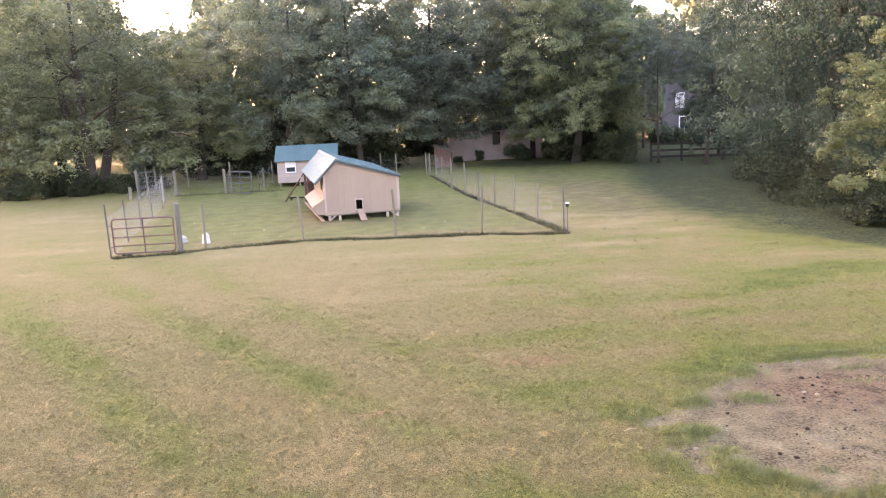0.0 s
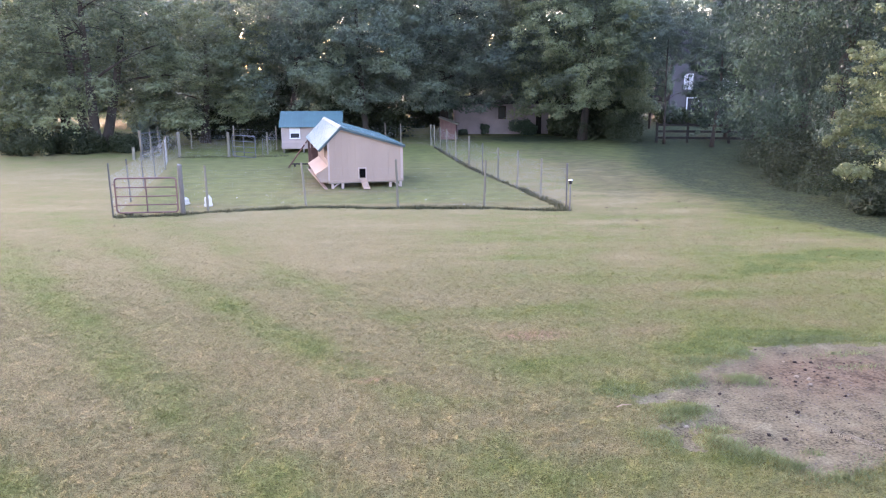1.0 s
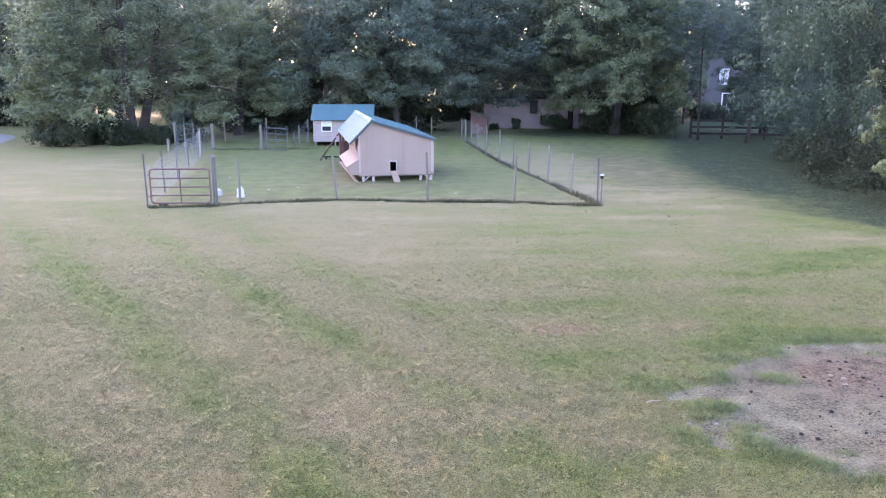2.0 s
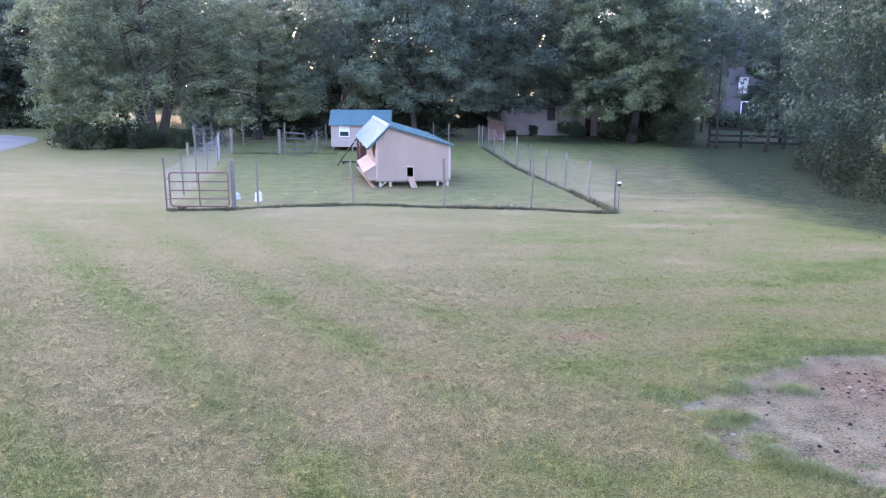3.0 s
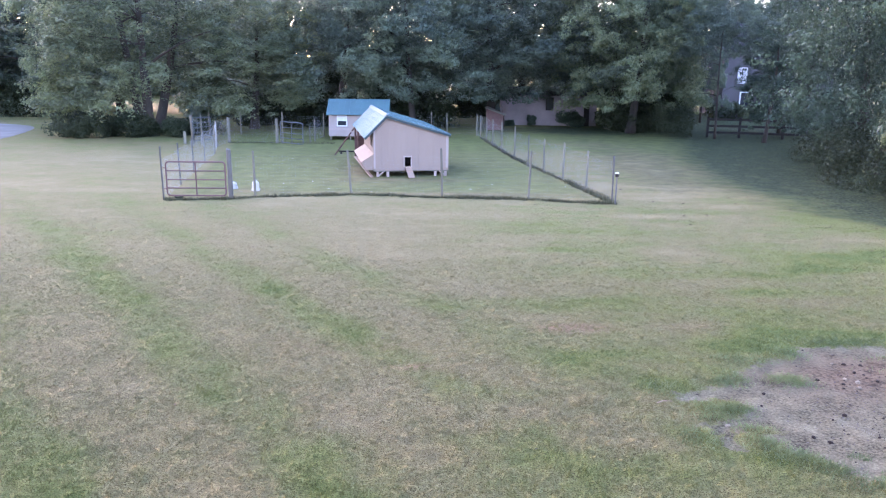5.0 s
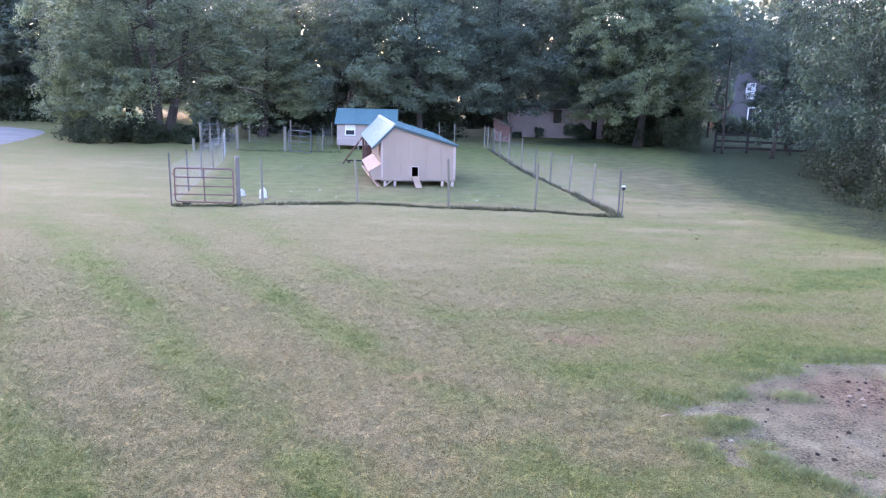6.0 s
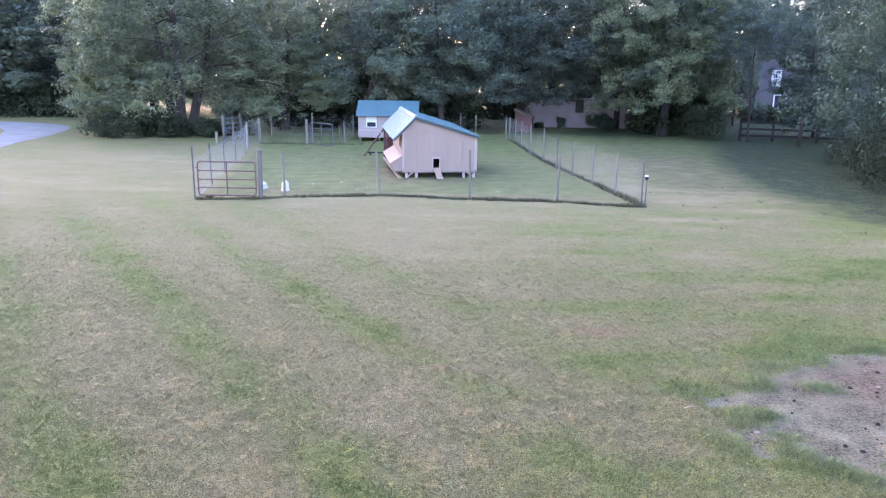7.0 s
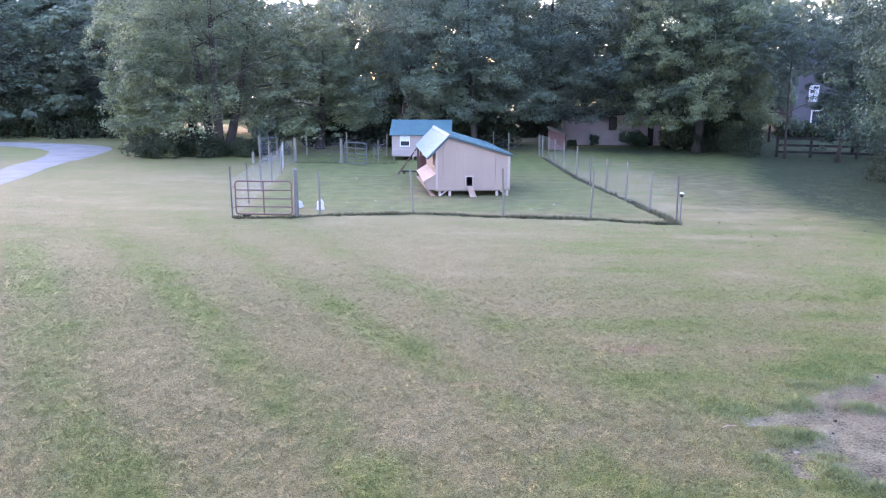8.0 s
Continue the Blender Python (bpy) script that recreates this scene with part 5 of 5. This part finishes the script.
# print of a tyre's tread in the dirt
track = Shape()
rt = random.Random(31)
for i in range(44):
    u = i / 43
    px, py = 5.05 + 0.72 * u + 0.03 * math.sin(4 * u), 9.06 - 0.98 * u
    if rt.random() < 0.12 + 0.3 * (u < 0.15):
        continue
    for side in (-1, 1):
        a = Vector((px, py, 0)) + Vector((0.73, 0.68, 0)) * side * 0.012
        b = a + Vector((0.73, 0.68, 0)) * side * rt.uniform(0.045, 0.065) + Vector((0.68, -0.73, 0)) * 0.022
        za, zb = (float(height_at(np.array([p.x]), np.array([p.y]))[0]) for p in (a, b))
        track.bar((a.x, a.y, za + 0.001), (b.x, b.y, zb), 0.011, rt.uniform(0.009, 0.014), 0.003)
whole("tyre_track", track, MUD, "herringbone tyre track pressed into the bare dirt", "tyre track", None, "", "stuff")


# loose crumbs and gravel
def crumbs(name, n, x0, y0, wx, wy, s0, s1, mat, label, category, seed):
    """Loose four-sided bits scattered on the bare earth."""
    q = np.random.default_rng(seed)
    x, y = x0 + wx * q.normal(size=n), y0 + wy * q.normal(size=n)
    ok = soil_at(x, y) > 0.6
    x, y = x[ok], y[ok]
    n = len(x)
    s = s0 + (s1 - s0) * q.random(n) ** 2.5
    c = np.stack([x, y, height_at(x, y) - 0.003], 1)
    tip = [c + np.stack([s * math.cos(a), s * math.sin(a), 0 * s], 1) * (0.6 + 0.7 * q.random((n, 1))) for a in (0.2, 1.5, 2.7, 3.9, 5.2)]
    top = c + np.stack([s * 0.4 * (q.random(n) - 0.5), s * 0.4 * (q.random(n) - 0.5), s * (0.35 + 0.35 * q.random(n))], 1)
    v = np.concatenate([np.stack([tip[i], tip[(i + 1) % 5], top], 1).reshape(-1, 3) for i in range(5)])
    tagged(new(name, bulk_mesh(name, v, None, mat, 3)), label, category, "", "stuff")


crumbs("earth_crumbs", 260, 6.1, 10.35, 0.9, 0.42, 0.007, 0.03, CLOD, "small dark crumbs of earth on the red clay", "crumbs", 81)
crumbs("earth_crumbs", 300, 5.6, 8.95, 0.8, 0.5, 0.006, 0.024, CLOD, "small dark crumbs of earth on the pale gravel", "crumbs", 82)
crumbs("gravel", 1500, 5.9, 9.4, 1.1, 0.9, 0.006, 0.022, GRIT, "loose small gravel on the bare earth", "gravel", 83)
whole("stick", Shape().tube([(0, 0, 0.01), (0.1, 0.02, 0.02), (0.22, 0.0, 0.012)], [0.008, 0.007, 0.004], 6), BARE_PINE, "short dry pale stick on the grass", "stick", pose(2.88, 9.3, 0.035, 0, 0, 14))


# ---- dark board fence under the trees ----
def board_fence():
    f = thing("board_fence", "dark three-rail board fence under the trees", "fence")
    pts = [(16.62, 48.3), (18.5, 48.0), (20.9, 47.3), (23.4, 46.6), (26.2, 46.0)]
    for x, y in pts:
        part("post", Shape().box((0.13, 0.13, 1.55), (x, y, 0.5), None, 0.01), WOOD_DARK, f)
    for a, b in zip(pts, pts[1:]):
        for z in (0.32, 0.72, 1.12):
            part("rail", Shape().bar((a[0], a[1] - 0.085, z), (b[0], b[1] - 0.085, z), 0.035, 0.14, 0.005), WOOD_DARK, f)
    return f


board_fence()


# ---- barn and house behind the trees ----
def barn():
    b = thing("barn", "long pinkish beige outbuilding half hidden behind the trees", "barn", pose(4.4, 56.6, 0, 0, 0, -3))
    W, D, H = 6.8, 6.0, 2.15
    s = Shape()
    for x0, x1, z0, z1 in ((0, 3.2, 0, H), (3.2, 3.65, 0, 1.15), (3.2, 3.65, 1.95, H), (3.65, 5.9, 0, H), (6.3, W, 0, H), (5.9, 6.3, 2.05, H)):
        s.box((x1 - x0, 0.12, z1 - z0), ((x0 + x1) / 2, 0, (z0 + z1) / 2))
    part("front_wall", s, SIDING_BARN, b)
    part("back_wall", Shape().box((W, 0.12, H), (W / 2, D, H / 2)), SIDING_BARN, b)
    for x in (0.06, W - 0.06):
        part("side_wall", Shape().box((0.12, D - 0.13, H), (x, D / 2, H / 2)), SIDING_BARN, b)
    wf = part("window", Shape().box((0.55, 0.06, 0.07), (3.425, -0.07, 1.98)).box((0.55, 0.08, 0.07), (3.425, -0.08, 1.12)).box((0.07, 0.06, 0.8), (3.18, -0.07, 1.55)).box((0.07, 0.06, 0.8), (3.67, -0.07, 1.55)), WOOD_DARK, b, "dark window frame")
    part("pane", Shape().box((0.45, 0.02, 0.8), (3.425, 0, 1.55)), glass_mat, wf)
    part("door", Shape().box((0.4, 0.05, 2.05), (6.1, 0.02, 1.02)), WOOD_DARK, b, "dark plank door")
    part("roof", Shape().prism([(-0.4, H), (D + 0.4, H), (D / 2, H + 0.5)], W + 0.6), HOUSE_ROOF, b, "dark shingled roof", at=Matrix.Translation((-0.3 + W + 0.6, 0, 0.002)) @ Matrix.Rotation(radians(90), 4, "Z"))
    return b


barn()
s = thing("small_shed", "small dark red-brown shed with a sloping roof behind the pen", "shed", pose(3.0, 52.0, 0, 0, 0, -8))
part("body", Shape().prism([(0, 0), (1.1, 0), (1.1, 1.0), (0, 1.4)], 1.5), WOOD_RED, s)
part("roof", Shape().bar((-0.1, 0.75, 1.47), (1.25, 0.75, 0.97), 1.75, 0.05), WOOD_GREY, s, "grey board roof")


def house():
    h = thing("house", "grey two-storey house with white windows behind the trees", "house", pose(24.0, 67.0, 0, 0, 0, -6))
    W, D, H = 9.0, 8.0, 5.6
    opens = [(1.25, 1.8, 2.95, 4.2), (1.5, 2.5, 0.15, 2.2), (4.6, 5.6, 3.1, 4.5), (4.4, 5.6, 1.0, 2.3)]
    s = Shape()
    xs = sorted({0, W} | {v for o in opens for v in o[:2]})
    for x0, x1 in zip(xs, xs[1:]):
        holes = sorted((o[2], o[3]) for o in opens if o[0] <= x0 + 1e-6 and o[1] >= x1 - 1e-6)
        z = 0.0
        for a, b in holes + [(H, H)]:
            if a > z:
                s.box((x1 - x0, 0.15, a - z), ((x0 + x1) / 2, 0, (a + z) / 2))
            z = b
    part("front_wall", s, HOUSE_WALL, h)
    part("back_wall", Shape().box((W, 0.15, H), (W / 2, D, H / 2)), HOUSE_WALL, h)
    for x in (0.08, W - 0.08):
        part("side_wall", Shape().box((0.15, D - 0.16, H), (x, D / 2, H / 2)), HOUSE_WALL, h)
    part("roof", Shape().prism([(-0.5, H), (D + 0.5, H), (D / 2, H + 2.6)], W + 0.8), HOUSE_ROOF, h, "dark shingled roof", at=Matrix.Translation((W + 0.4, 0, 0.002)) @ Matrix.Rotation(radians(90), 4, "Z"))
    for i, (x0, x1, z0, z1) in enumerate(opens):
        if i == 1:
            d = part("door", Shape().box((x1 - x0, 0.06, z1 - z0), ((x0 + x1) / 2, 0, (z0 + z1) / 2)), glass_mat, h, "dark glazed door")
            part("door_frame", Shape().box((0.1, 0.1, z1 - z0), (x0, -0.09, (z0 + z1) / 2)).box((0.1, 0.1, z1 - z0), (x1, -0.09, (z0 + z1) / 2)).box((x1 - x0 + 0.1, 0.1, 0.1), ((x0 + x1) / 2, -0.09, z1)), WHITE_PAINT, d)
            continue
        f = Shape()
        for a, b in (((x0 - 0.05, z0), (x0 - 0.05, z1)), ((x1 + 0.05, z0), (x1 + 0.05, z1))):
            f.bar((a[0], -0.09, a[1]), (b[0], -0.09, b[1]), 0.14, 0.06)
        for zz in (z0, (z0 + z1) / 2, z1):
            f.box((x1 - x0 + 0.2, 0.06, 0.1), ((x0 + x1) / 2, -0.09, zz))
        w = part("window", f, WHITE_PAINT, h, "white window frame")
        # white sheets stand in for the sky mirrored in the panes
        part("blind", Shape().box((x1 - x0, 0.02, z1 - z0), ((x0 + x1) / 2, 0.02, (z0 + z1) / 2)), WHITE_PAINT, w, "white sheet in place of sky mirrored in the window")
        part("glazing_bar", Shape().box((0.05, 0.03, z1 - z0), ((x0 + x1) / 2, -0.03, (z0 + z1) / 2)), WOOD_DARK, w)
    return h


house()


# ---- unseen wall of the camera's house, sized to shade the near lawn ----
back = Shape()
back.box((22.0, 0.3, 7.8), (0, -1.6, 3.9))
back.box((22.6, 0.9, 0.25), (0, -1.5, 7.92))
whole("wall_house", back, HOUSE_WALL, "unseen plain grey wall of the house, added behind the camera", "wall", None, "", "structure")


# ---- small things at the edge of the lawn ----
sp = [(-23.9 + rb.uniform(-1.1, 1.3), 48.3 + rb.uniform(-0.8, 0.8), rb.uniform(0.5, 3.6), rb.uniform(0.35, 0.6)) for _ in range(34)]
leaf_mass("shrub", 71, LEAF_LIME, sp, 130, 0.07, "tall yellow-green leafy shrub beside the drive", "shrub", "", 0.9)
f = thing("rail_fence", "low grey rail fence behind the hedge", "fence", pose(-19.6, 50.3, 0, 0, 0, -2))
for i in range(3):
    part("post", Shape().box((0.1, 0.1, 1.0), (1.7 * i, 0, 0.3), None, 0.01), WOOD_GREY, f)
part("rail", Shape().bar((-0.1, -0.07, 0.62), (3.5, -0.07, 0.64), 0.035, 0.1, 0.006), WOOD_GREY, f)

# shallow feed pan behind the gate
fp = thing("feed_pan", "shallow dark rubber feed pan on the grass behind the gate", "pan", pose(-8.45, 24.55, 0.0) @ Matrix.Diagonal((0.75, 0.75, 0.8, 1)))
part("bowl", Shape().lathe([(0.15, 0.0), (0.19, 0.03), (0.2, 0.085), (0.185, 0.085), (0.16, 0.03)], 18), DARK_IN, fp, smooth=True)
part("rim", Shape().tube([(0.195 * math.cos(a), 0.195 * math.sin(a), 0.085) for a in (2 * math.pi * k / 18 for k in range(19))], 0.012, 6, False), WOOD_GREY, fp, "pale worn rim")


def scattered(name, n, box, size, mat, seed, label, category, keep):
    """Small curled flakes lying on the ground, each folded along its middle."""
    q = np.random.default_rng(seed)
    x, y = box[0] + (box[1] - box[0]) * q.random(n), box[2] + (box[3] - box[2]) * q.random(n)
    ok = keep(x, y) > q.random(n)
    x, y = x[ok], y[ok]
    n = len(x)
    a, w = q.random(n) * 6.28, size * (0.5 + q.random(n))
    c = np.stack([x, y, height_at(x, y) + 0.012], 1)
    along, side = np.stack([np.cos(a) * w, np.sin(a) * w, 0 * a], 1), np.stack([-np.sin(a) * w * 0.5, np.cos(a) * w * 0.5, w * (0.2 + 0.5 * q.random(n))], 1)
    flip = side * np.array([-1, -1, 1])
    v = np.concatenate([np.stack([c - along, c + side, c + along], 1).reshape(-1, 3), np.stack([c - along, c + along, c + flip], 1).reshape(-1, 3)])
    tagged(new(name, bulk_mesh(name, v, None, mat, 3)), label, category, "", "stuff")


FALLEN = surface("fallen_leaf", (0.1, 0.072, 0.045), (0.055, 0.042, 0.026), 0.85, scale=9, bump=0.1)
scattered("fallen_leaves", 300, (2.0, 16.0, 15.0, 36.0), 0.036, FALLEN, 91, "dry brown leaves scattered over the lawn by the trees", "leaves", lambda x, y: np.clip((x + 2) / 16, 0.1, 1) * (1 - pen_at(x, y)))
scattered("fallen_leaves", 60, (-9.0, 5.0, 8.0, 24.0), 0.03, FALLEN, 92, "few dry brown leaves on the open lawn", "leaves", lambda x, y: 0.6 + 0 * x)
scattered("feathers", 60, (-8.0, 5.0, 25.5, 40.0), 0.035, PLASTIC, 93, "small white feathers on the trodden grass of the pen", "feathers", lambda x, y: pen_at(x, y) * 0.8)
